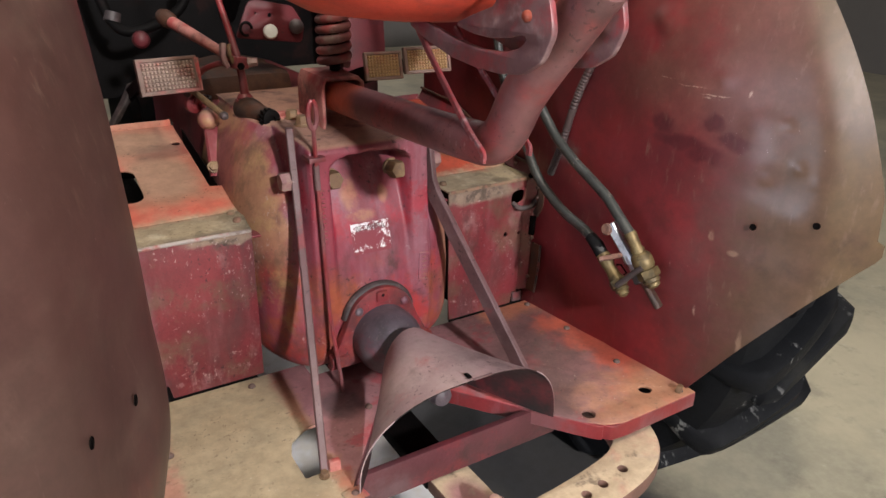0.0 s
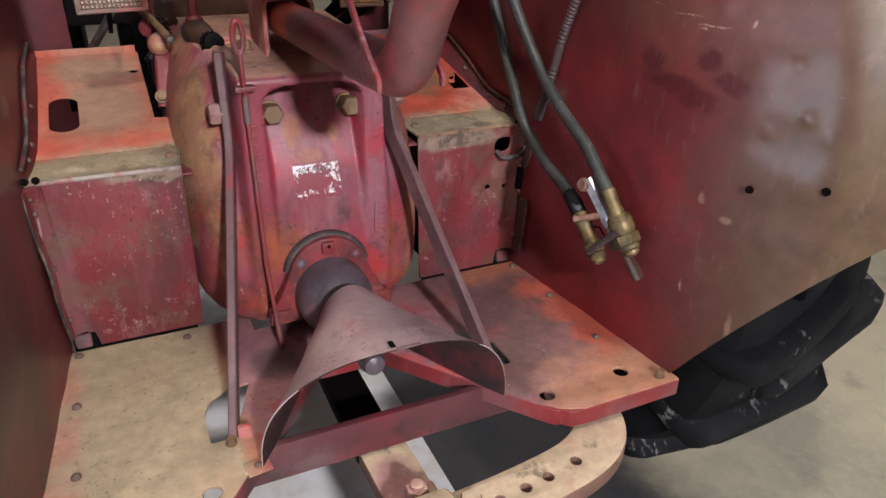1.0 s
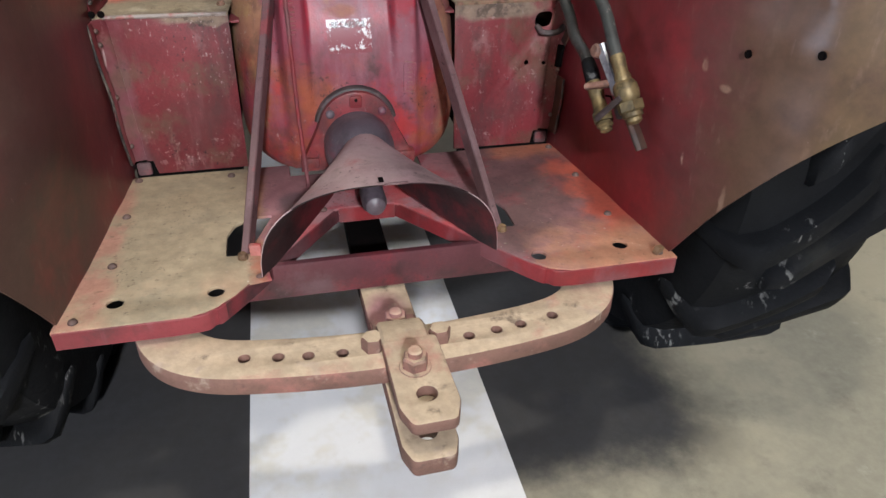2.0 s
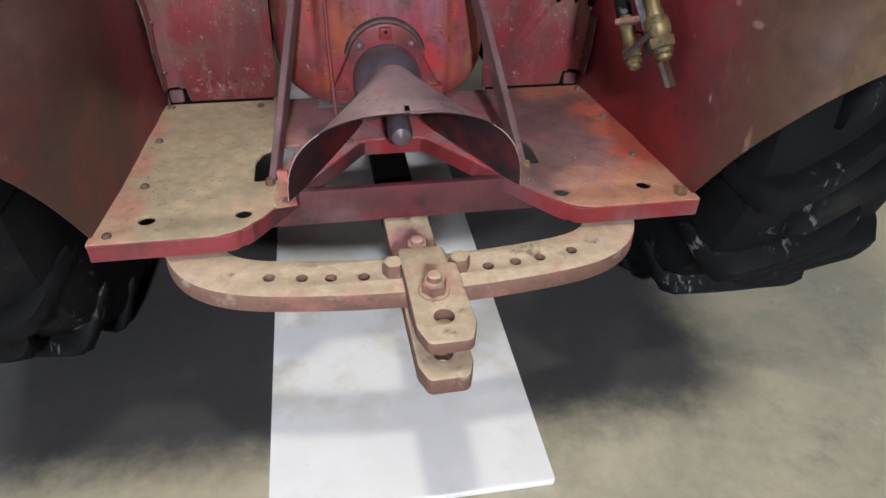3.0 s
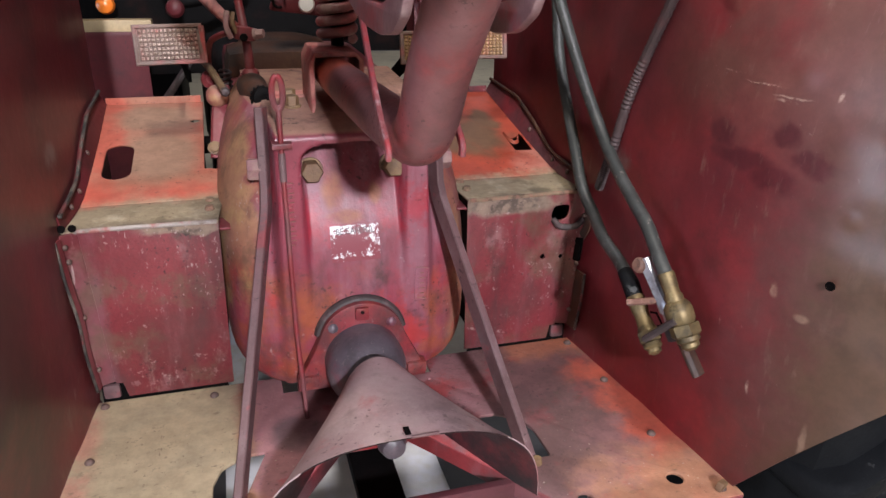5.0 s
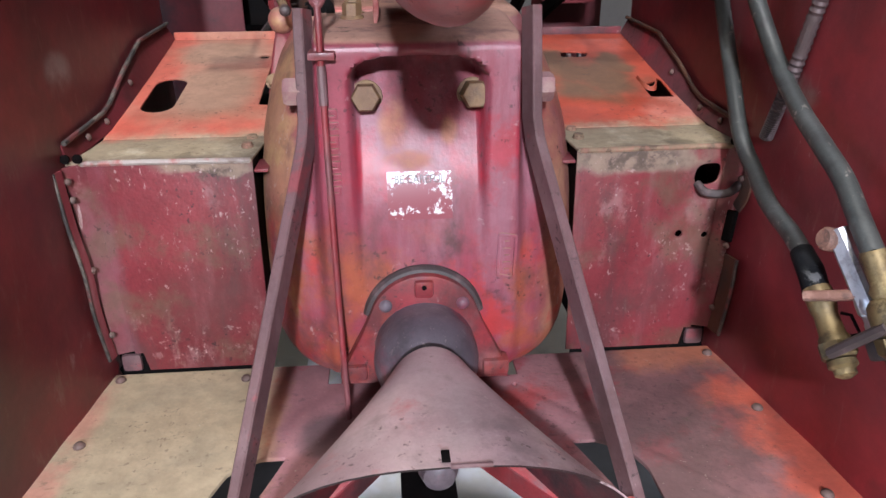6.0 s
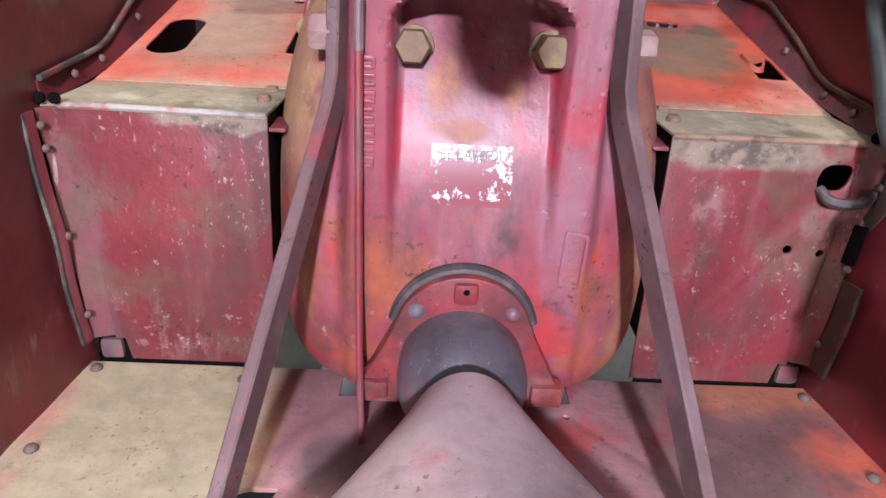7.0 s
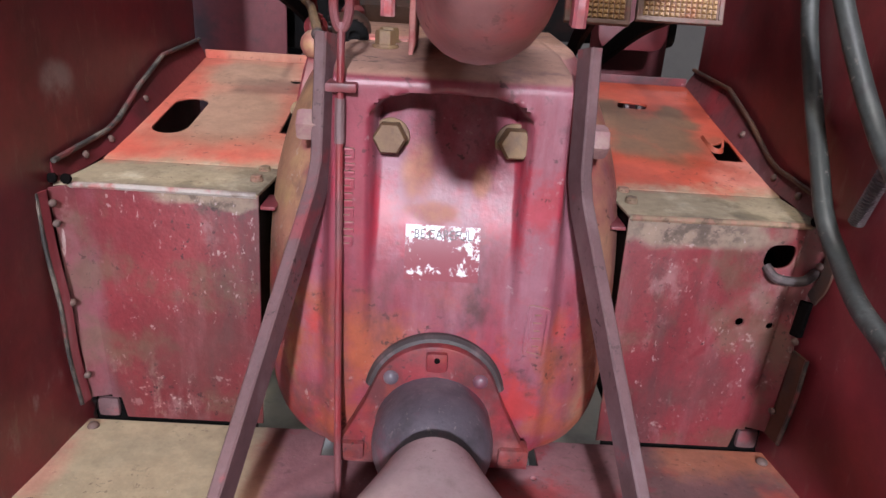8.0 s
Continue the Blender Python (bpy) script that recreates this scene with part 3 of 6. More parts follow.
M_BRASS = surface("tarnished_brass", (0.17, 0.125, 0.058), [dict(color=(0.035, 0.028, 0.02), scale=34, lo=0.46, hi=0.6, amount=0.75, shift=3.0, detail=8), dict(color=(0.34, 0.27, 0.13), scale=50, lo=0.56, hi=0.66, amount=0.6, shift=8.0), dict(color=(0.10, 0.075, 0.04), scale=60, lo=0.5, hi=0.65, amount=0.7)], rough=0.5, metal=0.6, bump=0.15)
M_RUSTSCREW = surface("rusty_screw", (0.17, 0.085, 0.06), [dict(color=(0.30, 0.17, 0.13), scale=50, lo=0.48, hi=0.6, amount=0.7, detail=8), dict(color=(0.06, 0.035, 0.03), scale=60, lo=0.5, hi=0.62, amount=0.7, shift=5.0)], rough=0.75, bump=0.3)
M_STEEL = surface("bare_steel", (0.42, 0.42, 0.44), [dict(color=(0.14, 0.12, 0.11), scale=50, lo=0.5, hi=0.66, amount=0.6)], rough=0.4, metal=0.8, bump=0.1)
M_CABLE = surface("armoured_conduit", (0.07, 0.05, 0.05), [dict(color=(0.12, 0.05, 0.05), scale=30, lo=0.5, hi=0.7, amount=0.5)], rough=0.5, metal=0.3, bump=0.1)
M_PAD = surface("worn_pedal_pad", (0.34, 0.255, 0.21), [dict(color=(0.36, 0.06, 0.05), scale=20, lo=0.5, hi=0.66, amount=0.6), dict(color=(0.12, 0.09, 0.08), scale=40, lo=0.55, hi=0.7, amount=0.5)], rough=0.45, metal=0.3, bump=0.1)
M_PADBASE = surface("dirty_pad_plate", (0.15, 0.09, 0.07), [dict(color=(0.24, 0.06, 0.055), scale=25, lo=0.5, hi=0.64, amount=0.7, detail=9), dict(grime, scale=40)], rough=0.55, bump=0.15)
M_PADY = surface("yellowed_pedal_pad", (0.38, 0.24, 0.11), [dict(color=(0.40, 0.10, 0.06), scale=20, lo=0.5, hi=0.66, amount=0.5), dict(color=(0.10, 0.07, 0.05), scale=40, lo=0.55, hi=0.7, amount=0.5)], rough=0.5, metal=0.2, bump=0.1)
M_WHITE = surface("white_knob_plastic", (0.72, 0.72, 0.68), [], rough=0.3, bump=0, var=0.05)
# The yellow patches paint in warm lamplight reflected on the board.
M_BOARD = surface("white_laminate", (0.82, 0.82, 0.81), [dict(color=(0.60, 0.53, 0.33), scale=9, lo=0.42, hi=0.6, amount=0.35, zones=[("y", -0.12, 0.02)], shift=3.0, wobble=0.08, detail=3), dict(color=(0.55, 0.54, 0.50), scale=5, lo=0.55, hi=0.75, amount=0.35), dict(color=(0.45, 0.43, 0.38), scale=60, lo=0.68, hi=0.76, amount=0.4)], rough=0.22, bump=0.02, var=0.03)
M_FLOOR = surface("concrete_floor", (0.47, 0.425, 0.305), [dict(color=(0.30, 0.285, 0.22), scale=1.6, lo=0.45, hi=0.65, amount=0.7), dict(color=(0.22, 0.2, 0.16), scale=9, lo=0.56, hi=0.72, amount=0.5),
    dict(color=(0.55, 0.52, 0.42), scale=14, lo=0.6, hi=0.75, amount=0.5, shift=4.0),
    # Dark patch under the tractor: floor stain with its shade painted in.
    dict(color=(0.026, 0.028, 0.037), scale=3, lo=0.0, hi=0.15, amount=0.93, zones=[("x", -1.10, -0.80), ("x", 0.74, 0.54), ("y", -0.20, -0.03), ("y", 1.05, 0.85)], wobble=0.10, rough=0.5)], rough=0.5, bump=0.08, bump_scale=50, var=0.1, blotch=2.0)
M_WALL = surface("painted_wall", (0.16, 0.15, 0.14), [dict(color=(0.13, 0.125, 0.12), scale=2, lo=0.5, hi=0.7, amount=0.5)], rough=0.8, bump=0.05, var=0.06, blotch=1.0)
M_CEIL = surface("ceiling_paint", (0.2, 0.2, 0.19), [], rough=0.85, bump=0.03, var=0.05, blotch=1.0)
# Black for solid marks that stand for the shade in openings.
M_HOLE = surface("opening_shade", (0.006, 0.005, 0.005), [], rough=0.95, bump=0, spec=0.0)
M_WOOD = surface("pale_wood", (0.45, 0.34, 0.19), [], rough=0.6, bump=0.05)
M_AMBER = surface("amber_lens", (0.8, 0.20, 0.02), [], rough=0.25, bump=0, var=0.05)


def lamp_material():
    n = Nodes("lamp_tube")
    n.bsdf.inputs["Emission Color"].default_value = (1, 0.98, 0.95, 1)
    n.bsdf.inputs["Emission Strength"].default_value = 6.0
    return n.mat


M_TUBE = lamp_material()


def sticker_material():
    """White vinyl that has flaked away in patches down to the red paint."""
    n = Nodes("flaked_sticker")
    worn = n.noise(95, 9, 0.8, (1, 1, 1), 2.4)
    fine = n.noise(260, 6, 0.7, (1, 1, 1), 6.0)
    x, z = n.xyz[0], n.xyz[2]
    top = n.math("MULTIPLY", n.ramp(z, 0.824, 0.833), 0.125)
    side = n.math("MULTIPLY", n.math("MULTIPLY", n.ramp(x, 0.004, 0.022), n.ramp(z, 0.792, 0.800)), 0.10)
    edge = n.math("MULTIPLY", n.math("MULTIPLY", n.math("SUBTRACT", 1.0, n.ramp(x, -0.033, -0.026)), n.ramp(z, 0.812, 0.822)), 0.13)
    foot = n.math("MULTIPLY", n.math("MULTIPLY", n.ramp(z, 0.793, 0.797), n.math("SUBTRACT", 1.0, n.ramp(z, 0.801, 0.806))), 0.085)
    zones = n.math("MAXIMUM", n.math("MAXIMUM", top, side), n.math("MAXIMUM", edge, foot))
    keep = n.math("ADD", n.math("ADD", n.math("MULTIPLY", worn, 0.8), n.math("MULTIPLY", fine, 0.2)), zones)
    flake = n.math("SUBTRACT", 1.0, n.ramp(keep, 0.605, 0.625))
    col = n.mix(flake, (0.78, 0.76, 0.78), (0.22, 0.045, 0.06))
    n.tree.links.new(col, n.bsdf.inputs["Base Color"])
    n.bsdf.inputs["Roughness"].default_value = 0.35
    return n.mat


M_STICKER = sticker_material()

# ---------------------------------------------------------------- mesh tools


def finish(name, bm, material, parent=None, label="", smooth=True, at=None, sharp=0.6):
    """Links a bmesh as one mesh object; flat faces stay flat by their angle."""
    bmesh.ops.recalc_face_normals(bm, faces=bm.faces)
    if smooth:
        for fc in bm.faces:
            fc.smooth = True
        for e in bm.edges:
            if len(e.link_faces) == 2 and e.calc_face_angle() > sharp:
                e.smooth = False
    me = bpy.data.meshes.new(name)
    bm.to_mesh(me)
    bm.free()
    me.materials.append(material)
    ob = new(name, me)
    if at is not None:
        ob.matrix_world = at
    if parent:
        ob.parent = parent
    return tagged(ob, label)


def part(name, bm, material, parent, label="", smooth=True, sharp=0.6):
    return finish(name, bm, material, parent, label, smooth, sharp=sharp)


def box(bm, centre, size, bevel=0.0, m=None):
    r = bmesh.ops.create_cube(bm, size=1.0)
    vs = r["verts"]
    for v in vs:
        v.co = Vector((v.co.x * size[0], v.co.y * size[1], v.co.z * size[2]))
    if bevel:
        es = list({e for v in vs for e in v.link_edges})
        out = bmesh.ops.bevel(bm, geom=es, offset=bevel, segments=2, profile=0.6, affect="EDGES")
        vs = list({v for fc in out["faces"] for v in fc.verts} | {v for v in vs if v.is_valid})
    for v in vs:
        v.co = (m @ v.co if m else v.co) + Vector(centre)
    return bm


def axis_frame(d, up=(0, 0, 1)):
    """A rotation whose z axis lies along d."""
    d = Vector(d).normalized()
    u = Vector(up)
    if abs(d.dot(u)) > 0.98:
        u = Vector((0, 1, 0))
    x = u.cross(d).normalized()
    y = d.cross(x)
    return Matrix((x, y, d)).transposed()


def lathe(bm, profile, at, axis, segs=24, cap=True):
    """A turned body: profile of (radius, height along axis)."""
    fr = axis_frame(axis)
    at = Vector(at)
    rings = []
    for r, h in profile:
        rings.append([bm.verts.new(at + fr @ Vector((r * math.cos(2 * math.pi * i / segs), r * math.sin(2 * math.pi * i / segs), h))) for i in range(segs)])
    for a, b in zip(rings, rings[1:]):
        for i in range(segs):
            j = (i + 1) % segs
            bm.faces.new((a[i], a[j], b[j], b[i]))
    if cap:
        bm.faces.new(rings[0])
        bm.faces.new(rings[-1])
    return bm


def spline(points, n=8):
    """Catmull-Rom through the points."""
    p = [Vector(q) for q in points]
    p = [2 * p[0] - p[1]] + p + [2 * p[-1] - p[-2]]
    out = []
    for i in range(1, len(p) - 2):
        for k in range(n):
            t = k / n
            a, b, c, d = p[i - 1], p[i], p[i + 1], p[i + 2]
            out.append(0.5 * ((2 * b) + (c - a) * t + (2 * a - 5 * b + 4 * c - d) * t * t + (3 * b - a - 3 * c + d) * t ** 3))
    out.append(p[-2])
    return out


def tube(bm, path, radius, segs=14, cap=True):
    """Sweeps a circle (or a list of radii) along a path with no twist."""
    path = [Vector(q) for q in path]
    radii = radius if isinstance(radius, (list, tuple)) else [radius] * len(path)
    rings, x = [], None
    for i, q in enumerate(path):
        d = (path[min(i + 1, len(path) - 1)] - path[max(i - 1, 0)]).normalized()
        if x is None:
            x = axis_frame(d) @ Vector((1, 0, 0))
        x = (x - d * x.dot(d)).normalized()
        y = d.cross(x)
        rings.append([bm.verts.new(q + radii[i] * (math.cos(2 * math.pi * k / segs) * x + math.sin(2 * math.pi * k / segs) * y)) for k in range(segs)])
    for a, b in zip(rings, rings[1:]):
        for k in range(segs):
            j = (k + 1) % segs
            bm.faces.new((a[k], a[j], b[j], b[k]))
    if cap:
        bm.faces.new(rings[0])
        bm.faces.new(rings[-1])
    return bm


def band(bm, path, across, width, thick, bevel=0.0):
    """Sweeps a flat bar along a path; across: the direction of its width."""
    path = [Vector(q) for q in path]
    w = Vector(across).normalized()
    c = bevel
    prof = [(-width / 2 + c, -thick / 2), (width / 2 - c, -thick / 2), (width / 2, -thick / 2 + c), (width / 2, thick / 2 - c), (width / 2 - c, thick / 2), (-width / 2 + c, thick / 2), (-width / 2, thick / 2 - c), (-width / 2, -thick / 2 + c)] if c else \
        [(-width / 2, -thick / 2), (width / 2, -thick / 2), (width / 2, thick / 2), (-width / 2, thick / 2)]
    rings = []
    for i, q in enumerate(path):
        d = (path[min(i + 1, len(path) - 1)] - path[max(i - 1, 0)]).normalized()
        u = (w - d * w.dot(d)).normalized()
        nrm = d.cross(u)
        rings.append([bm.verts.new(q + u * a + nrm * b) for a, b in prof])
    m = len(prof)
    for a, b in zip(rings, rings[1:]):
        for k in range(m):
            j = (k + 1) % m
            bm.faces.new((a[k], a[j], b[j], b[k]))
    bm.faces.new(rings[0])
    bm.faces.new(rings[-1])
    return bm


def plate(outline, holes, thick, m, bevel=0.0015):
    """A flat plate with holes, cut out of sheet: outline and holes in x, y; m places it. Returns a bmesh."""
    cu = bpy.data.curves.new("outline", "CURVE")
    cu.dimensions, cu.fill_mode, cu.extrude, cu.bevel_depth, cu.bevel_resolution = "2D", "BOTH", thick / 2 - bevel, bevel, 1
    for ring in [outline] + list(holes):
        sp = cu.splines.new("POLY")
        sp.points.add(len(ring) - 1)
        for pt, (x, y) in zip(sp.points, ring):
            pt.co = (x, y, 0, 1)
        sp.use_cyclic_u = True
    ob = bpy.data.objects.new("outline", cu)
    me = bpy.data.meshes.new_from_object(ob)
    bm = bmesh.new()
    bm.from_mesh(me)
    bpy.data.objects.remove(ob)
    bpy.data.curves.remove(cu)
    bpy.data.meshes.remove(me)
    bmesh.ops.remove_doubles(bm, verts=bm.verts, dist=1e-5)
    bm.transform(m)
    return bm


def ring(cx, cy, r, n=20, ry=None):
    return [(cx + r * math.cos(2 * math.pi * i / n), cy + (ry or r) * math.sin(2 * math.pi * i / n)) for i in range(n)]


def slot(cx, cy, half_w, half_l, n=8):
    """An upright slot with round ends."""
    top = [(cx + half_w * math.cos(math.pi * i / n), cy + half_l - half_w + half_w * math.sin(math.pi * i / n)) for i in range(n + 1)]
    bot = [(cx - half_w * math.cos(math.pi * i / n), cy - half_l + half_w - half_w * math.sin(math.pi * i / n)) for i in range(n + 1)]
    return top + bot


def rounded(points, r, n=5):
    """A polygon with its corners rounded."""
    out = []
    k = len(points)
    for i in range(k):
        a, b, c = Vector(points[i - 1]), Vector(points[i]), Vector(points[(i + 1) % k])
        rr = min(r, (a - b).length * 0.45, (c - b).length * 0.45)
        p, q = b + (a - b).normalized() * rr, b + (c - b).normalized() * rr
        for j in range(n + 1):
            t = j / n
            v = (1 - t) ** 2 * p + 2 * t * (1 - t) * b + t * t * q
            out.append((v.x, v.y))
    return out


def hexbolt(at, axis, af, height, washer=0.0, turn=0.0, shank=0.0):
    """A hexagon head with chamfered corners, with an optional washer and bolt end."""
    bm = bmesh.new()
    fr = axis_frame(axis)
    at = Vector(at)
    r = af / math.sqrt(3)
    h0 = 0.0
    if washer:
        lathe(bm, [(washer * 0.97, -0.002), (washer, 0.0), (washer, 0.002), (washer * 0.96, 0.003)], at, axis, 18)
        h0 = 0.003
    rings = []
    for s, h in ((1, h0), (1, h0 + height * 0.82), (0.86, h0 + height)):
        rings.append([bm.verts.new(at + fr @ Vector((s * r * math.cos(turn + i * math.pi / 3), s * r * math.sin(turn + i * math.pi / 3), h))) for i in range(6)])
    for a, b in zip(rings, rings[1:]):
        for i in range(6):
            j = (i + 1) % 6
            bm.faces.new((a[i], a[j], b[j], b[i]))
    bm.faces.new(rings[0])
    bm.faces.new(rings[-1])
    if shank:
        lathe(bm, [(r * 0.55, h0 + height * 0.9), (r * 0.55, h0 + height + shank * 0.8), (r * 0.42, h0 + height + shank)], at, axis, 12)
    return bm


def rivet(at, axis, r):
    bm = bmesh.new()
    lathe(bm, [(r, -0.001), (r, r * 0.25), (r * 0.72, r * 0.62), (r * 0.25, r * 0.8)], at, axis, 12)
    return bm


def thing(name, label, category, at=(0, 0, 0), kind="", group=""):
    ob = new(name)
    ob.location = at
    ob.empty_display_size = 0.1
    return tagged(ob, label, category, group, kind)


def sub(name, bm, material, parent, label=""):
    return part(name, bm, material, parent, label)


# ---------------------------------------------------------------- room
def room():
    bm = bmesh.new()
    bmesh.ops.create_grid(bm, x_segments=8, y_segments=8, size=7.0)
    for v in bm.verts:
        v.co.z = GROUND
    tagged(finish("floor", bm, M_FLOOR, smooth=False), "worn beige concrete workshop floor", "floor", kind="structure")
    for name, c, s in (("wall_north", (0, 7.1, 2.0), (14.4, 0.2, 3.9)), ("wall_south", (0, -7.1, 2.0), (14.4, 0.2, 3.9)), ("wall_east", (7.1, 0, 2.0), (0.2, 14.0, 3.9))):
        tagged(finish(name, box(bmesh.new(), c, s), M_WALL, smooth=False), "plain painted workshop wall", "wall", kind="structure")
    # west wall with its open doorway
    bm = bmesh.new()
    y0, y1 = DOOR_Y - DOOR_W / 2, DOOR_Y + DOOR_W / 2
    box(bm, (-7.1, (-7.0 + y0) / 2, 2.0), (0.2, y0 + 7.0, 3.9))
    box(bm, (-7.1, (7.0 + y1) / 2, 2.0), (0.2, 7.0 - y1, 3.9))
    box(bm, (-7.1, DOOR_Y, (3.95 + GROUND + DOOR_H) / 2), (0.2, DOOR_W, 3.95 - GROUND - DOOR_H))
    tagged(finish("wall_west", bm, M_WALL, smooth=False), "plain painted workshop wall with an open doorway", "wall", kind="structure")
    tagged(finish("ceiling", box(bmesh.new(), (0, 0, 4.0), (14.4, 14.4, 0.1)), M_CEIL, smooth=False), "plain workshop ceiling", "ceiling", kind="structure")
    for lx, ly, lz, long, w in LAMPS:
        t = thing("ceiling_lamp", "unseen white lamp hanging under the ceiling, placed for its light", "lamp", (lx, ly, lz), group="ceiling lamps")
        bm = box(bmesh.new(), (0, 0, 0.06), (long + 0.1, min(0.4, long + 0.1), 0.06), 0.01)
        part("housing", bm, M_WHITE, t)
        for dy in (-min(0.1, long / 3), min(0.1, long / 3)):
            bm = tube(bmesh.new(), [(-long / 2, dy, 0.012), (long / 2, dy, 0.012)], 0.013, 10)
            part("tube", bm, M_TUBE, t)
        for dx in (-long / 3, long / 3):
            part("hanger", tube(bmesh.new(), [(dx, 0, 0.085), (dx, 0, 3.96 - lz)], 0.006, 8), M_STEEL, t)


room()

board = plate(rounded([(-0.252, -0.235), (0.212, -0.235), (0.222, 1.9), (-0.24, 1.9)], 0.004), [], 0.014, pose(0, 0, GROUND + 0.0075))
tagged(finish("floor_board", board, M_BOARD), "long white laminated board lying flat on the floor", "board")

# ---------------------------------------------------------------- tractor
tractor = thing("tractor", "old red farm tractor with worn paint, seen from behind", "tractor", (0, 0, GROUND))
bpy.context.view_layer.update()


def tpart(name, bm, material, label="", parent=None, sharp=0.6):
    """A part of the tractor, given in world metres."""
    bm.transform(Matrix.Translation((0, 0, -GROUND)))
    return part(name, bm, material, parent or tractor, label, sharp=sharp)


# fenders: a dished sheet round the wheel, cut off by a straight edge behind
FC_Y, FC_Z = 0.55, 0.85


def fender_x(r):
    x = 0.408 + 1.2 * max(0.0, r - 0.45) ** 2
    if r > 0.72:
        x += 9.0 * (r - 0.72) ** 2
    return x


def fender_reach(a):
    """How far the sheet reaches from its centre in direction a (0 is forward, 90 up, 180 behind)."""
    c, s = math.cos(a), math.sin(a)
    r = 0.785
    if 0.05 < s:
        r = min(r, 0.779 - 0.063 * max(0.0, math.radians(172) - a))
    if c > 0.05:
        r = min(r, 0.31 / c)
    if s < -0.05:
        r = min(r, (FC_Z - 0.553) / -s)
    # straight rear edge from the platform's corner up to the rim
    p, q = Vector((-0.031 - FC_Y, 0.553 - FC_Z)), Vector((-0.233 - FC_Y, 0.862 - FC_Z))
    n = Vector((q.y - p.y, -(q.x - p.x)))
    den = n.x * c + n.y * s
    if abs(den) > 1e-6:
        k = n.dot(p) / den
        if 0 < k < r:
            r = k
    return r


def fender(side, label):
    bm = bmesh.new()
    na, nr = (540, 130) if side > 0 else (200, 40)
    rows = []
    for j in range(nr + 1):
        row = []
        for i in range(na):
            a = 2 * math.pi * i / na
            r = fender_reach(a) * (0.02 + 0.98 * (j / nr) ** 0.85)
            y, z = FC_Y + r * math.cos(a), FC_Z + r * math.sin(a)
            x = fender_x(r)
            # the foot of the sheet runs straight along the platform
            if y < 0.40:
                k = min(1.0, max(0.0, (0.80 - z) / 0.22))
                k = k * k * (3 - 2 * k)
                x += k * (0.402 + 0.046 * (0.384 - y) / 0.43 - x)
            # hammered dents near the rim and slow waves in the sheet
            for dy, dz, dr, depth in DENTS[side]:
                d = math.hypot(y - dy, z - dz) / dr
                if d < 1:
                    x += depth * (1 - d * d) ** 2
            x += (0.003 * noise.noise(Vector((y * 4, z * 4, 5.0 * side))) + 0.0016 * noise.noise(Vector((y * 15, z * 11, 2.0 * side)))) * (j / nr)
            row.append(bm.verts.new((side * x, y, z)))
        rows.append(row)
    for a, b in zip(rows, rows[1:]):
        for i in range(na):
            k = (i + 1) % na
            bm.faces.new((a[i], a[k], b[k], b[i]))
    bmesh.ops.recalc_face_normals(bm, faces=bm.faces)
    bmesh.ops.solidify(bm, geom=list(bm.faces), thickness=0.003)
    return tpart("fender", bm, M_FENDER, label)


# hammered dents: place, radius and depth (minus stands out towards the seat)
DENTS = {1: [(-0.108, 1.055, 0.009, -0.0034), (-0.134, 0.995, 0.010, -0.0040), (-0.098, 0.971, 0.009, -0.0026), (-0.160, 0.975, 0.012, -0.002), (-0.08, 1.00, 0.05, -0.0022), (-0.135, 1.03, 0.045, 0.0026), (-0.12, 0.96, 0.05, 0.0026), (-0.105, 1.09, 0.06, 0.002), (-0.075, 1.05, 0.035, -0.002),
              (-0.155, 0.915, 0.03, -0.0015), (-0.05, 0.80, 0.12, 0.005), (0.02, 1.12, 0.1, -0.003), (0.10, 1.19, 0.03, -0.005), (-0.18, 0.86, 0.06, 0.003), (-0.012, 1.11, 0.02, -0.002), (0.05, 0.95, 0.09, 0.003), (-0.10, 0.88, 0.06, 0.0025)],
         -1: [(-0.08, 0.95, 0.1, 0.008), (0.0, 0.8, 0.12, -0.006), (-0.12, 0.85, 0.07, 0.006)]}
fender_right = fender(1, "dented red fender sheet, brown and shiny towards its rim")
fender_left = fender(-1, "dark red fender sheet with scratches")


def spot(at, axis, r):
    """A dark disc that stands for a bolt hole, with a thin raised rim."""
    bm = bmesh.new()
    lathe(bm, [(r, 0.0), (r, 0.0012), (r * 0.8, 0.0014), (r * 0.75, 0.0003)], at, axis, 14)
    return bm


for y, z in ((-0.099, 0.896), (-0.173, 0.915)):
    r = math.hypot(y - FC_Y, z - FC_Z)
    for side, fd in ((1, fender_right), (-1, fender_left)):
        tpart("bolt_hole_mark", spot((side * (fender_x(r) - 0.004), y, z), (-side, -0.35, 0), 0.0055), M_HOLE, parent=fd)

# platform: flat sheet with a deep notch behind the power take-off, and a lip turned down
ZP = 0.56
FRONT = [(0.412, 0.384), (0.125, 0.384), (0.125, 0.338), (0.098, 0.338)]
REAR = [(0.048, 0.206), (0.06, 0.198), (0.218, -0.012), (0.247, -0.038), (0.278, -0.050), (0.452, -0.050), (0.452, -0.042)]
outline = FRONT + [(-x, y) for x, y in reversed(FRONT)] + [(-x, y) for x, y in reversed(REAR)] + REAR
cut_r = rounded([(0.158, 0.203), (0.19, 0.203), (0.222, 0.182), (0.234, 0.150), (0.234, 0.087), (0.20, 0.087)], 0.006, 3)
cut_l = [(-x, y) for x, y in reversed(cut_r)]
holes = [ring(-0.38, 0.0, 0.0135), ring(-0.244, 0.0, 0.0135), ring(0.38, 0.0, 0.0135), ring(0.242, -0.004, 0.0135), ring(0.116, 0.317, 0.005, 12), cut_r, cut_l]
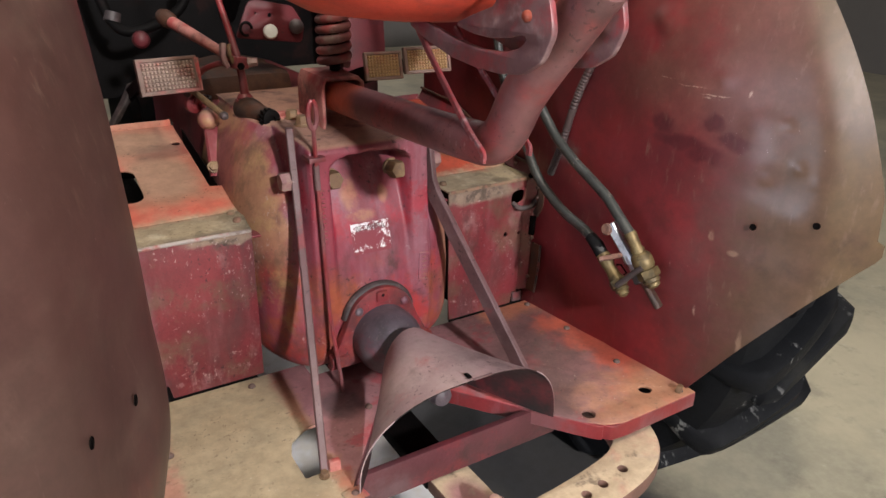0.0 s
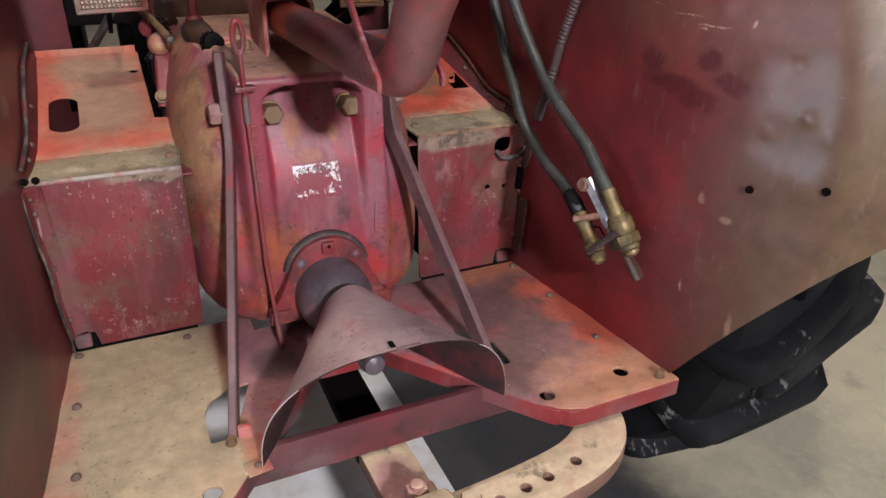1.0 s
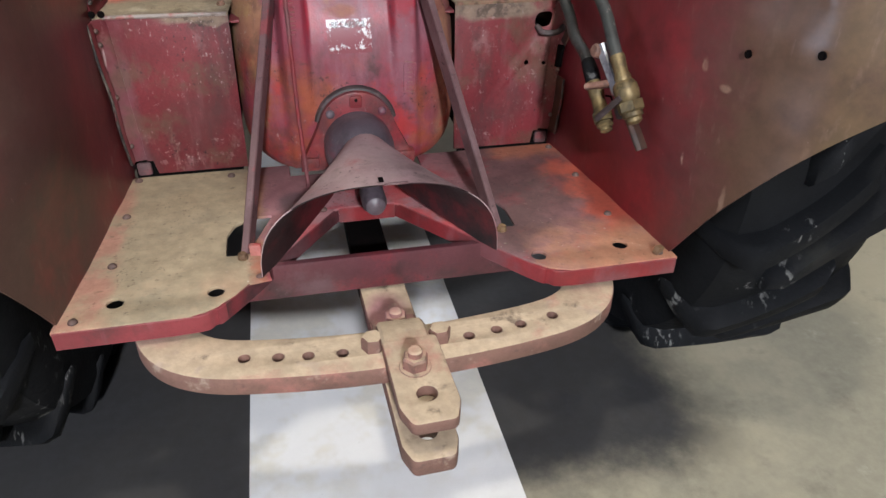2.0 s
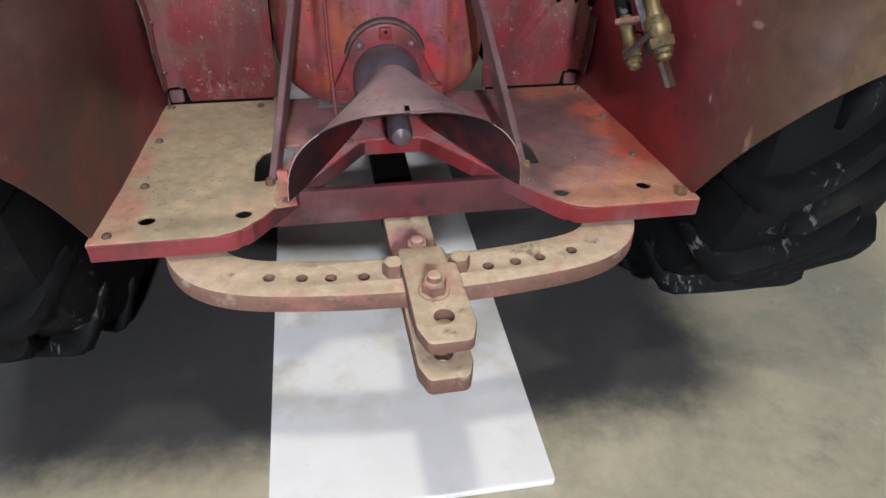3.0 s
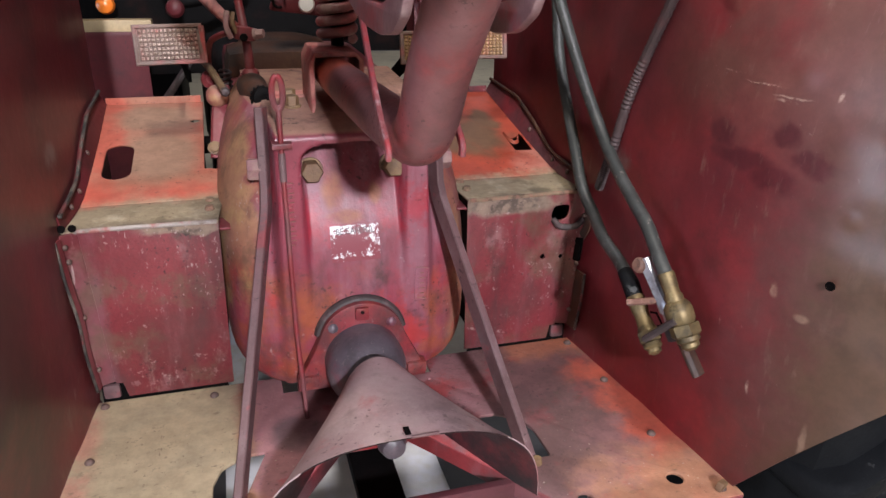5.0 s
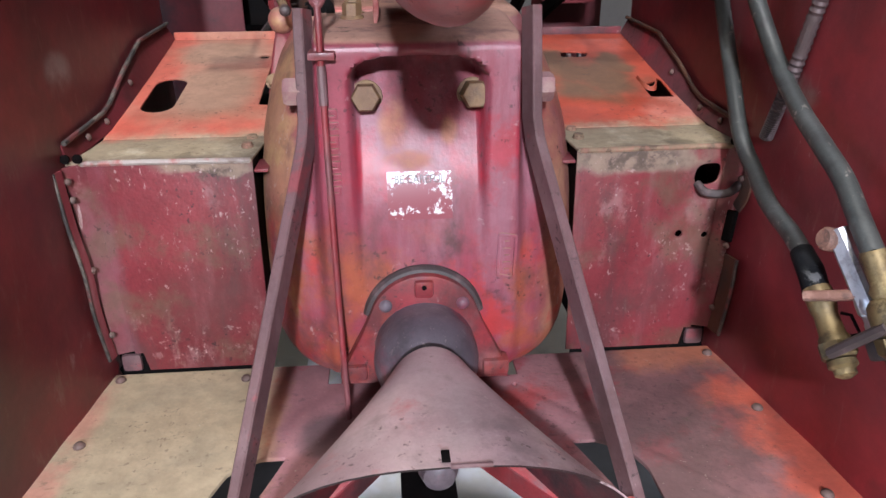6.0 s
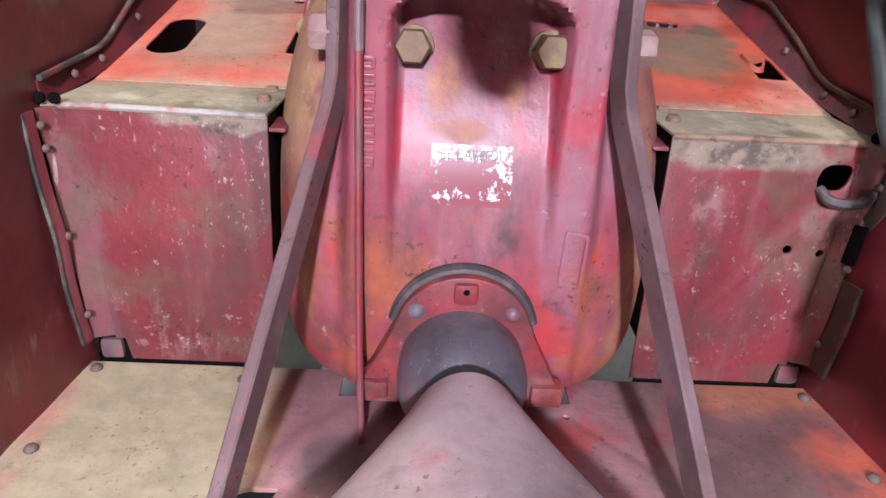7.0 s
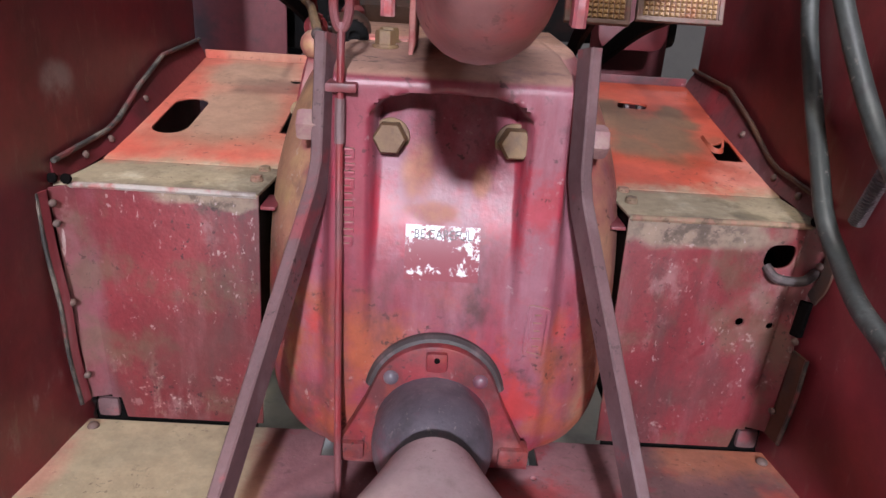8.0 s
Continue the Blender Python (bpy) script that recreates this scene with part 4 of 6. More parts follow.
platform = tpart("platform", plate(outline, holes, 0.006, pose(0, 0, ZP - 0.003)), M_PLATE, "steel foot platform, dusty beige on one side, worn red on the other")
lip_path = [(0.452, -0.050), (0.278, -0.050), (0.247, -0.038), (0.218, -0.012), (0.06, 0.198), (0.048, 0.206)]
lip_path = spline([(x, y, ZP - 0.016) for x, y in lip_path], 5)
lip_path = lip_path + [Vector((-v.x, v.y, v.z)) for v in reversed(lip_path)]
ia = next(i for i, v in enumerate(lip_path) if v.x < 0.030)
ib = next(i for i, v in enumerate(lip_path) if v.x < -0.225)
# The middle run is coloured dark for the shade below the shield.
for run, mat, lab in ((lip_path[:ia + 1], M_BRIGHT, "bright red turned-down lip"), (lip_path[ia:ib + 1], M_CROSS, "middle of the lip, coloured dark for the shade under the shield"), (lip_path[ib:], M_RED, "red turned-down lip")):
    tpart("lip", band(bmesh.new(), run, (0, 0, 1), 0.028, 0.006, 0.001), mat, lab, platform)
for x, y in ((0.392, 0.365), (0.40, 0.24), (0.40, 0.093), (0.43, -0.035), (-0.392, 0.37), (-0.396, 0.24), (-0.397, 0.093), (-0.428, -0.035), (-0.23, 0.36), (-0.182, 0.022), (0.185, 0.05), (-0.075, 0.201)):
    tpart("rivet", rivet((x, y, ZP), (0, 0, 1), 0.0068), M_RIVET, parent=platform)

tpart("small_plate", box(bmesh.new(), (-0.183, 0.020, ZP + 0.0012), (0.032, 0.027, 0.0024), 0.0008, pose(0, 0, 0, 0, 0, 8)), M_PLATE, parent=platform)
tpart("corner_tab", box(bmesh.new(), (0.428, -0.036, ZP + 0.006), (0.016, 0.010, 0.014), 0.003, pose(0, 0, 0, 8, 12, 25)), M_RUSTBOLT, "small bent rusty tab", platform)

# side panels over the axle: front face, sloping top, and a strip up to the fender
def side_panel(s):
    lab = "red panel over the axle with a dusty faded orange top"
    face = [(0.372, 0.592), (0.362, 0.592), (0.357, 0.566), (0.2, 0.566), (0.1965, 0.846), (0.385, 0.846)]
    hl = [ring(0.337, 0.732, 0.0062, 12), ring(0.372, 0.729, 0.0055, 12), rounded([(0.345, 0.797), (0.379, 0.797), (0.383, 0.828), (0.348, 0.826)], 0.013, 4)] if s > 0 else []
    m = Matrix(((s, 0, 0, 0), (0, 0, 1, 0.387), (0, 1, 0, 0), (0, 0, 0, 1)))
    body = tpart("side_panel", plate(face, hl, 0.004, m), M_BOX, lab)
    # folded corner strip that turns towards the fender
    bm = bmesh.new()
    q = [(0.372, 0.387, 0.594), (0.392, 0.374, 0.597), (0.407, 0.374, 0.846), (0.387, 0.387, 0.848)]
    va = [bm.verts.new((s * x, y, z)) for x, y, z in q]
    bm.faces.new(va)
    bmesh.ops.recalc_face_normals(bm, faces=bm.faces)
    bmesh.ops.solidify(bm, geom=list(bm.faces), thickness=0.004)
    tpart("folded_edge", bm, M_BOX, "folded edge of the panel", body)
    # top sheet: a narrow level strip in front, then the slope
    L1, a = 0.475, math.atan2(0.925 - 0.853, 0.86 - 0.475)
    bm = plate([(0.197, 0.385), (0.405, 0.385), (0.393, 0.475), (0.188, 0.475)], [], 0.004, Matrix(((s, 0, 0, 0), (0, 1, 0, 0), (0, 0, 1, 0.847), (0, 0, 0, 1))) @ pose(0, 0.385, 0, 2.6) @ pose(0, -0.385, 0))
    tpart("front_flap", bm, M_BOXTOP, "dusty front strip", body)
    inner = [(0.188, 0.0), (0.393, 0.0), (0.393, 0.39), (0.215, 0.39), (0.215, 0.10), (0.188, 0.095)] if s < 0 else [(0.19, 0.0), (0.393, 0.0), (0.393, 0.39), (0.2, 0.39)]
    hs = [slot(0.352, 0.145, 0.024, 0.066), ring(0.229, 0.300, 0.010, 14)] if s < 0 else [rounded([(0.350, 0.096), (0.386, 0.094), (0.389, 0.165), (0.384, 0.174), (0.376, 0.160), (0.362, 0.152), (0.356, 0.176), (0.351, 0.178)], 0.003, 3), rounded([(0.255, 0.272), (0.300, 0.270), (0.308, 0.296), (0.262, 0.305)], 0.010, 4)]
    bm = plate(inner, hs, 0.004, Matrix(((s, 0, 0, 0), (0, 1, 0, 0), (0, 0, 1, 0), (0, 0, 0, 1))) @ pose(0, 0.475, 0.8525, math.degrees(a)))
    tpart("top_sheet", bm, M_BOXTOP, "faded orange-red top sheet with a slot", body)
    tpart("back_lip", box(bmesh.new(), (s * 0.305, 0.861, 0.931), (0.176, 0.004, 0.016), 0.001), M_BOXTOP if s < 0 else M_CROSS, "upturned back edge", body)
    if s > 0:
        tpart("bent_lip", band(bmesh.new(), spline([(0.355, 0.645, 0.887), (0.358, 0.628, 0.880), (0.366, 0.619, 0.874), (0.376, 0.622, 0.875), (0.381, 0.640, 0.884)], 4), (0, 0.3, 1), 0.007, 0.003), M_BOXTOP, "torn lip bent down into the hole", body)
        for dx in (0.272, 0.290):
            tpart("tooth", box(bmesh.new(), (dx, 0.752, 0.903), (0.006, 0.014, 0.010), 0.001), M_DARKRIM, "small tooth in the hole", body)
    edge = spline([(s * 0.1975, 0.3865, 0.8465), (s * 0.26, 0.3862, 0.8470), (s * 0.33, 0.3865, 0.8475), (s * 0.390, 0.386, 0.8475)], 5)
    tpart("fold_edge", tube(bmesh.new(), edge, 0.0036, 8), M_EDGE if s < 0 else M_DUSTBOLT, "rubbed folded edge of the top sheet", body)
    # Two black sheets added as shade under and inside the panel.
    tpart("gap_shade_sheet", box(bmesh.new(), (s * 0.303, 0.398, 0.552), (0.19, 0.004, 0.095), 0.001), M_BLACK, "black sheet added to make the shade in the gap", body)
    tpart("inner_shade_sheet", box(bmesh.new(), (s * 0.303, 0.575, 0.602), (0.19, 0.35, 0.004), 0.001), M_BLACK, "black sheet added to make the shade inside the panel", body)
    tpart("corner_block", box(bmesh.new(), (s * 0.383, 0.404, 0.572), (0.026, 0.026, 0.026), 0.006), M_STRAP, "worn block in the notch at the corner", body)
    # strip up to the fender, with its dark seam
    low = [Vector(q) for q in ((0.404, 0.386, 0.849), (0.396, 0.44, 0.853), (0.391, 0.50, 0.859), (0.390, 0.535, 0.865), (0.390, 0.62, 0.882), (0.390, 0.70, 0.897), (0.392, 0.86, 0.928))]
    top = [Vector(q) for q in ((0.407, 0.386, 0.870), (0.405, 0.45, 0.874), (0.405, 0.51, 0.877), (0.405, 0.54, 0.884), (0.405, 0.61, 0.914), (0.405, 0.70, 0.944), (0.405, 0.86, 0.952))]
    bm = bmesh.new()
    va, vb = [bm.verts.new((s * v.x, v.y, v.z)) for v in low], [bm.verts.new((s * v.x, v.y, v.z)) for v in top]
    for i in range(len(va) - 1):
        bm.faces.new((va[i], va[i + 1], vb[i + 1], vb[i]))
    bmesh.ops.recalc_face_normals(bm, faces=bm.faces)
    bmesh.ops.solidify(bm, geom=list(bm.faces), thickness=0.003)
    strip = tpart("edge_strip", bm, M_MAROON if s < 0 else M_CROSS, "riveted edge strip", body)
    tpart("seam", tube(bmesh.new(), [Vector((s * (v.x - 0.003), v.y, v.z + 0.002)) for v in top], 0.0032, 8), M_SEAM if s < 0 else M_DARKBROWN, "worn seam bead", strip)
    for i in (1, 2, 4):
        c = (low[i] + top[i]) * 0.5
        tpart("rivet", rivet((s * (c.x - 0.001), c.y, c.z + 0.001), (-s, 0, 0.3), 0.0045), M_RIVET, parent=strip)
    for dx in (0.0, 0.014):
        # Black discs paint the shade of two small openings.
        tpart("gap", lathe(bmesh.new(), [(0.0055, 0), (0.0055, 0.003), (0.003, 0.004)], (s * (0.404 - dx), 0.381, 0.855), (0, -1, 0.3), 10), M_HOLE, "dark disc standing for a gap at the seam's corner", strip)
    # upright flange between the front face and the fender
    lo, hi = Vector((0.3925, 0.372, 0.598)), Vector((0.4065, 0.368, 0.846))
    run = spline([lo.lerp(hi, k) + Vector((0.0018 * math.sin(9 * k), -0.003 * math.sin(3.1 * k), 0)) for k in (0, 0.25, 0.5, 0.75, 1)], 5)
    low_run = [v for v in run if v.z < 0.722] if s > 0 else run
    wide = 0.022 if s > 0 else 0.013
    fl = tpart("flange", band(bmesh.new(), [Vector((s * v.x, v.y - wide / 2, v.z)) for v in low_run], (-0.25 * s, 1, 0), wide, 0.003, 0.001), M_RED if s < 0 else M_DARKBROWN, "narrow worn flange", body)
    tpart("seam", tube(bmesh.new(), [Vector((s * (v.x + 0.002), v.y - wide - 0.001, v.z)) for v in low_run], 0.0024, 8), M_SEAM, "dark worn edge bead", fl)
    if s > 0:
        # Black block put on for the shade of a torn gap.
        tpart("gap", box(bmesh.new(), (0.3985, 0.3745, 0.745), (0.009, 0.012, 0.042), 0.002, pose(0, 0, 0, 0, 6, 30)), M_HOLE, "dark block standing for a torn gap beside the flange", fl)
        tpart("bent_end", band(bmesh.new(), spline([(0.402, 0.372, 0.770), (0.404, 0.362, 0.790), (0.405, 0.360, 0.815), (0.406, 0.366, 0.842)], 5), (-0.25, 1, 0), 0.016, 0.003, 0.001), M_DARKBROWN, "bent upper end of the flange", fl)
    for z in (0.63, 0.72, 0.81, 0.832):
        tpart("rivet", rivet((s * (0.3945 + 0.056 * (z - 0.72)), 0.368, z), (-s, -0.5, 0), 0.0042), M_RIVET, parent=fl)
    # inner side sheet, coloured black for the shade behind the gap
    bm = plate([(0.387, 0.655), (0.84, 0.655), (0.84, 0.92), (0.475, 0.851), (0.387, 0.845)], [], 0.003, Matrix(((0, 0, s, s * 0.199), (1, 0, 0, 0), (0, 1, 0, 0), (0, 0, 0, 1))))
    tpart("inner_sheet", bm, M_BLACK, "inner side sheet, coloured black for shade", body)
    for y in (0.428, 0.466):
        tpart("bolt", hexbolt((s * 0.207, y, 0.8515), (0, 0, 1), 0.011, 0.003, 0.0072, y), M_DUSTBOLT, parent=body)
    tpart("tab", box(bmesh.new(), (s * 0.187, 0.412, 0.832), (0.016, 0.045, 0.004), 0.001), M_RED, parent=body)
    return body


panel_right = side_panel(1)
panel_left = side_panel(-1)

# ---------------------------------------------------------------- rear housing
def smooth(v, a, b):
    t = min(1.0, max(0.0, (v - a) / (b - a)))
    return t * t * (3 - 2 * t)


def curve(z, pts):
    """A smooth curve through pairs of (z, y)."""
    if z <= pts[0][0]:
        return pts[0][1]
    for i in range(len(pts) - 1):
        (z0, y0), (z1, y1) = pts[i], pts[i + 1]
        if z <= z1:
            m0 = (y1 - pts[max(i - 1, 0)][1]) / (z1 - pts[max(i - 1, 0)][0])
            k = min(i + 2, len(pts) - 1)
            m1 = (pts[k][1] - y0) / (pts[k][0] - z0)
            h, t = z1 - z0, (z - z0) / (z1 - z0)
            return (2 * t ** 3 - 3 * t * t + 1) * y0 + (t ** 3 - 2 * t * t + t) * h * m0 + (3 * t * t - 2 * t ** 3) * y1 + (t ** 3 - t * t) * h * m1
    return pts[-1][1]


RIB_LINE = [(0.562, 0.365), (0.572, 0.345), (0.60, 0.325), (0.66, 0.317), (0.74, 0.315), (0.80, 0.316), (0.85, 0.318), (0.90, 0.320), (0.94, 0.322), (0.972, 0.323), (0.983, 0.325), (0.989, 0.333), (0.993, 0.355), (0.996, 0.41)]
PANEL_LINE = [(0.562, 0.365), (0.572, 0.345), (0.60, 0.325), (0.66, 0.317), (0.72, 0.317), (0.78, 0.322), (0.84, 0.335), (0.89, 0.355), (0.93, 0.376), (0.965, 0.394), (0.978, 0.390), (0.99, 0.395), (0.996, 0.41)]
# half width of the casting by height: barrel sides, round shoulders, round foot
WIDTH_LINE = [(0.562, 0.130), (0.567, 0.152), (0.578, 0.174), (0.598, 0.190), (0.63, 0.198), (0.72, 0.200), (0.84, 0.197), (0.90, 0.187), (0.945, 0.173), (0.970, 0.160), (0.985, 0.151), (0.996, 0.143)]
RIB_HALF = 0.116


def housing_y(x, z):
    """The rear face of the casting: two ribs and a ledge round a hollow panel, with rounded flanks."""
    front, panel = curve(z, RIB_LINE), curve(z, PANEL_LINE)
    a = abs(x)
    # the hollow under the ledge has a slightly arched top with round corners
    top = 0.954 - 1.6 * a * a
    dx, dz = max(0.0, a - 0.050), max(0.0, z - top)
    hollow = 1 - smooth(math.hypot(dx / 0.023, dz / 0.017), 0.84, 1.14)
    y = front + hollow * (panel - front)
    # outside the ribs the casting is a barrel round the axle
    up = max(0.0, z - 0.70)
    barrel = 0.317 + 0.367 - math.sqrt(0.367 ** 2 - up * up) + max(0.0, front - 0.317) * (1 if z < 0.65 else 0)
    y += max(0.0, barrel + 0.008 - front) * smooth(a, 0.108, 0.124)
    u = min(1.0, max(0.0, (a - 0.100) / (0.197 - 0.100)))
    y += 0.15 * (1 - math.sqrt(max(0.0, 1 - u ** 2.5)))
    return y


def rear_housing():
    bm = bmesh.new()
    zs = [0.562, 0.565, 0.569, 0.574, 0.58, 0.588] + [0.60 + 0.0125 * i for i in range(18)] + [0.825 + 0.0036 * i for i in range(42)] + [0.976, 0.980, 0.984, 0.988, 0.991, 0.994, 0.996]
    us = [-1 + 2 * i / 150 for i in range(151)]
    xs = [0.197 * math.copysign(abs(math.sin(math.pi / 2 * u)) ** 0.96, u) for u in us]
    rows = []
    for z in zs:
        k = (curve(z, WIDTH_LINE) - RIB_HALF) / (0.197 - RIB_HALF)
        row = [bm.verts.new((x if abs(x) <= RIB_HALF else math.copysign(RIB_HALF + (abs(x) - RIB_HALF) * (k + (0.08 if x > 0 else 0.0)), x), housing_y(x, z), z)) for x in xs]
        rows.append([bm.verts.new((row[0].co.x, 0.72, z))] + row + [bm.verts.new((row[-1].co.x, 0.72, z))])
    last = rows[-1]
    rows.append([bm.verts.new((v.co.x * 0.97, max(v.co.y, 0.44) + 0.02, 1.0)) for v in last])
    rows.append([bm.verts.new((v.co.x * 0.97, 0.76, 1.004)) for v in last])
    for a, b in zip(rows, rows[1:]):
        for i in range(len(a) - 1):
            bm.faces.new((a[i], a[i + 1], b[i + 1], b[i]))
    body = tpart("rear_housing", bm, M_HOUSING, "cast rear housing, mauve red with rust and dust", sharp=1.3)
    # heavy bolts
    for x, z in ((-0.058, 0.921), (0.064, 0.922)):
        y = housing_y(0.03, z)
        tpart("bolt", hexbolt((x, y, z), (0, -1, 0.14), 0.029, 0.028, 0.019, 0.0), M_RUSTBOLT, "large rusty hexagon bolt", body)
    # cast characters, worn past reading
    for k in range(7):
        z = 0.914 - 0.0142 * k
        y = housing_y(0.09, z) - 0.0008
        for dz in (-0.0036, 0.0036):
            tpart("cast_mark", box(bmesh.new(), (-0.0945, y, z + dz), (0.0145 if k % 3 else 0.012, 0.0045, 0.0036), 0.0012), M_HOUSING, parent=body)
        tpart("cast_mark", box(bmesh.new(), (-0.0995 if k % 2 else -0.0895, y, z), (0.0036, 0.0045, 0.0090), 0.0012), M_HOUSING, parent=body)
    # small cast tag with a raised rim
    y = housing_y(0.098, 0.742) - 0.0006
    frame_bm = plate(rounded([(0.087, 0.716), (0.109, 0.712), (0.111, 0.768), (0.089, 0.772)], 0.004, 3), [rounded([(0.0895, 0.719), (0.1068, 0.7155), (0.1085, 0.7655), (0.0912, 0.769)], 0.003, 3)], 0.003, Matrix(((1, 0, 0, 0), (0, 0, 1, y), (0, 1, 0, 0), (0, 0, 0, 1))), 0.0008)
    tpart("cast_tag", frame_bm, M_HOUSING, parent=body)
    for k in range(5):
        z = 0.760 - 0.0088 * k
        tpart("cast_mark", box(bmesh.new(), (0.099, housing_y(0.1, z) - 0.0006, z), (0.010 if k % 2 else 0.007, 0.004, 0.0034), 0.0012), M_HOUSING, parent=body)
    return body


housing = rear_housing()


def sticker():
    bm = bmesh.new()
    nx, nz = 8, 8
    g = [[bm.verts.new((-0.038 + 0.074 * i / nx, housing_y(0, 0.789 + 0.054 * j / nz) - 0.0012, 0.789 + 0.054 * j / nz)) for i in range(nx + 1)] for j in range(nz + 1)]
    for j in range(nz):
        for i in range(nx):
            bm.faces.new((g[j][i], g[j][i + 1], g[j + 1][i + 1], g[j + 1][i]))
    st = tpart("sticker", bm, M_STICKER, "white flaked warning sticker", housing)
    cu = bpy.data.curves.new("words", "FONT")
    cu.body, cu.size, cu.align_x, cu.extrude = "BE CAREFUL", 0.0135, "CENTER", 0.0002
    ob = bpy.data.objects.new("words", cu)
    me = bpy.data.meshes.new_from_object(ob)
    bm = bmesh.new()
    bm.from_mesh(me)
    bpy.data.objects.remove(ob)
    a = math.atan2(housing_y(0, 0.845) - housing_y(0, 0.825), 0.02)
    bm.transform(pose(-0.001, housing_y(0, 0.8305) - 0.0024, 0.8305, 90 - math.degrees(a)) @ Matrix.Diagonal((0.78, 1, 1, 1)))
    tpart("lettering", bm, M_DARKRIM, "dark grey printed words", housing)


sticker()

# ---------------------------------------------------------------- power take-off
PZ = 0.662
fl = [(0.064 * math.cos(a), 0.664 + 0.064 * math.sin(a)) for a in [math.radians(d) for d in range(25, 156, 8)]]
fl = fl + [(-0.070, 0.660), (-0.094, 0.612), (-0.100, 0.590), (0.100, 0.590), (0.094, 0.612), (0.070, 0.660)]
mface = Matrix(((1, 0, 0, 0), (0, 0, 1, 0.304), (0, 1, 0, 0), (0, 0, 0, 1)))
flange = tpart("output_flange", plate(fl, [], 0.020, mface, 0.002), M_FLANGE, "rounded bearing flange of the power take-off")
rim = [(0.0655 * math.cos(a), 0.311, 0.664 + 0.065 * math.sin(a)) for a in [math.radians(d) for d in range(10, 171, 8)]]
tpart("rim", tube(bmesh.new(), rim, 0.0078, 10), M_DARKRIM, "dark raised rim", flange)
for ang in (28, 152):
    a = math.radians(ang)
    tpart("bolt", rivet((0.051 * math.cos(a), 0.294, 0.670 + 0.051 * math.sin(a)), (0, -1, 0.1), 0.0078), M_DOME, "round bolt head", flange)
tpart("boss", box(bmesh.new(), (0, 0.294, 0.714), (0.022, 0.010, 0.022), 0.0045), M_FLANGE, parent=flange)
tpart("pin_hole_mark", lathe(bmesh.new(), [(0.003, 0), (0.003, 0.0008)], (0, 0.2885, 0.718), (0, -1, 0), 10), M_HOLE, parent=flange)
for sx in (-1, 1):
    tpart("ear", box(bmesh.new(), (sx * 0.086, 0.298, 0.606), (0.032, 0.022, 0.020), 0.004), M_FLANGE, parent=flange)
bm = lathe(bmesh.new(), [(0.060, 0.0)] + [(0.061 * math.cos(a), 0.030 + 0.061 * math.sin(a)) for a in [math.radians(d) for d in range(-12, 88, 9)]], (0, 0.298, 0.636), (0, -1, 0), 32)
tpart("bearing_cap", bm, M_DOME, "dark oily domed bearing cap")
bm = lathe(bmesh.new(), [(0.017, 0.0), (0.017, 0.11), (0.0195, 0.115), (0.0195, 0.155), (0.015, 0.168), (0.006, 0.174)], (0, 0.245, 0.628), (0, -1, 0), 20)
tpart("output_shaft", bm, M_DOME, "dark shaft end under the shield")


def shield():
    """A flared guard: a narrow arch in front that opens to a wide low arch behind."""
    bm = bmesh.new()
    ny, na = 14, 28
    rows = []
    for j in range(ny + 1):
        t = j / ny
        y = 0.19 - 0.19 * t
        half = 0.054 + 0.121 * t ** 1.05
        top = 0.700 + 0.007 * t
        foot = 0.600 - 0.034 * t
        if t > 0.85:
            half += 0.004 * (t - 0.85) / 0.15
        row = []
        for i in range(na + 1):
            a = math.pi * i / na
            e = 1.0 + 0.35 * t
            cx, sz = math.cos(a), math.sin(a)
            x = -half * math.copysign(abs(cx) ** (1 / e), cx) * (1.0)
            z = foot + (top - foot) * sz ** (0.85)
            row.append(bm.verts.new((x, y + 0.014 * t * abs(cx) ** 3, z)))
        rows.append(row)
    for a, b in zip(rows, rows[1:]):
        for i in range(na):
            bm.faces.new((a[i], a[i + 1], b[i + 1], b[i]))
    bmesh.ops.recalc_face_normals(bm, faces=bm.faces)
    bmesh.ops.solidify(bm, geom=list(bm.faces), thickness=0.0018)
    bmesh.ops.recalc_face_normals(bm, faces=bm.faces)
    bm.normal_update()
    # Inner and rim faces take the dark colour painted for shade.
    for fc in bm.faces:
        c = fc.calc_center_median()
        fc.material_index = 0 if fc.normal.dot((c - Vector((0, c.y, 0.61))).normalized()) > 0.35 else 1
    sh = tpart("shield", bm, M_MAUVE, "flared dull mauve sheet guard over the shaft, its inside coloured dark for shade")
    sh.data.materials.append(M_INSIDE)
    # Black strip laid on for the shade in the rim's slot.
    tpart("notch", box(bmesh.new(), (0.0, 0.010, 0.7095), (0.007, 0.014, 0.0012), 0.0004), M_HOLE, "dark strip standing for a slot in the rim", sh)
    tpart("rim_clip", box(bmesh.new(), (0.020, 0.001, 0.7065), (0.034, 0.003, 0.0035), 0.001), M_STRAP, parent=sh)
    return sh


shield()

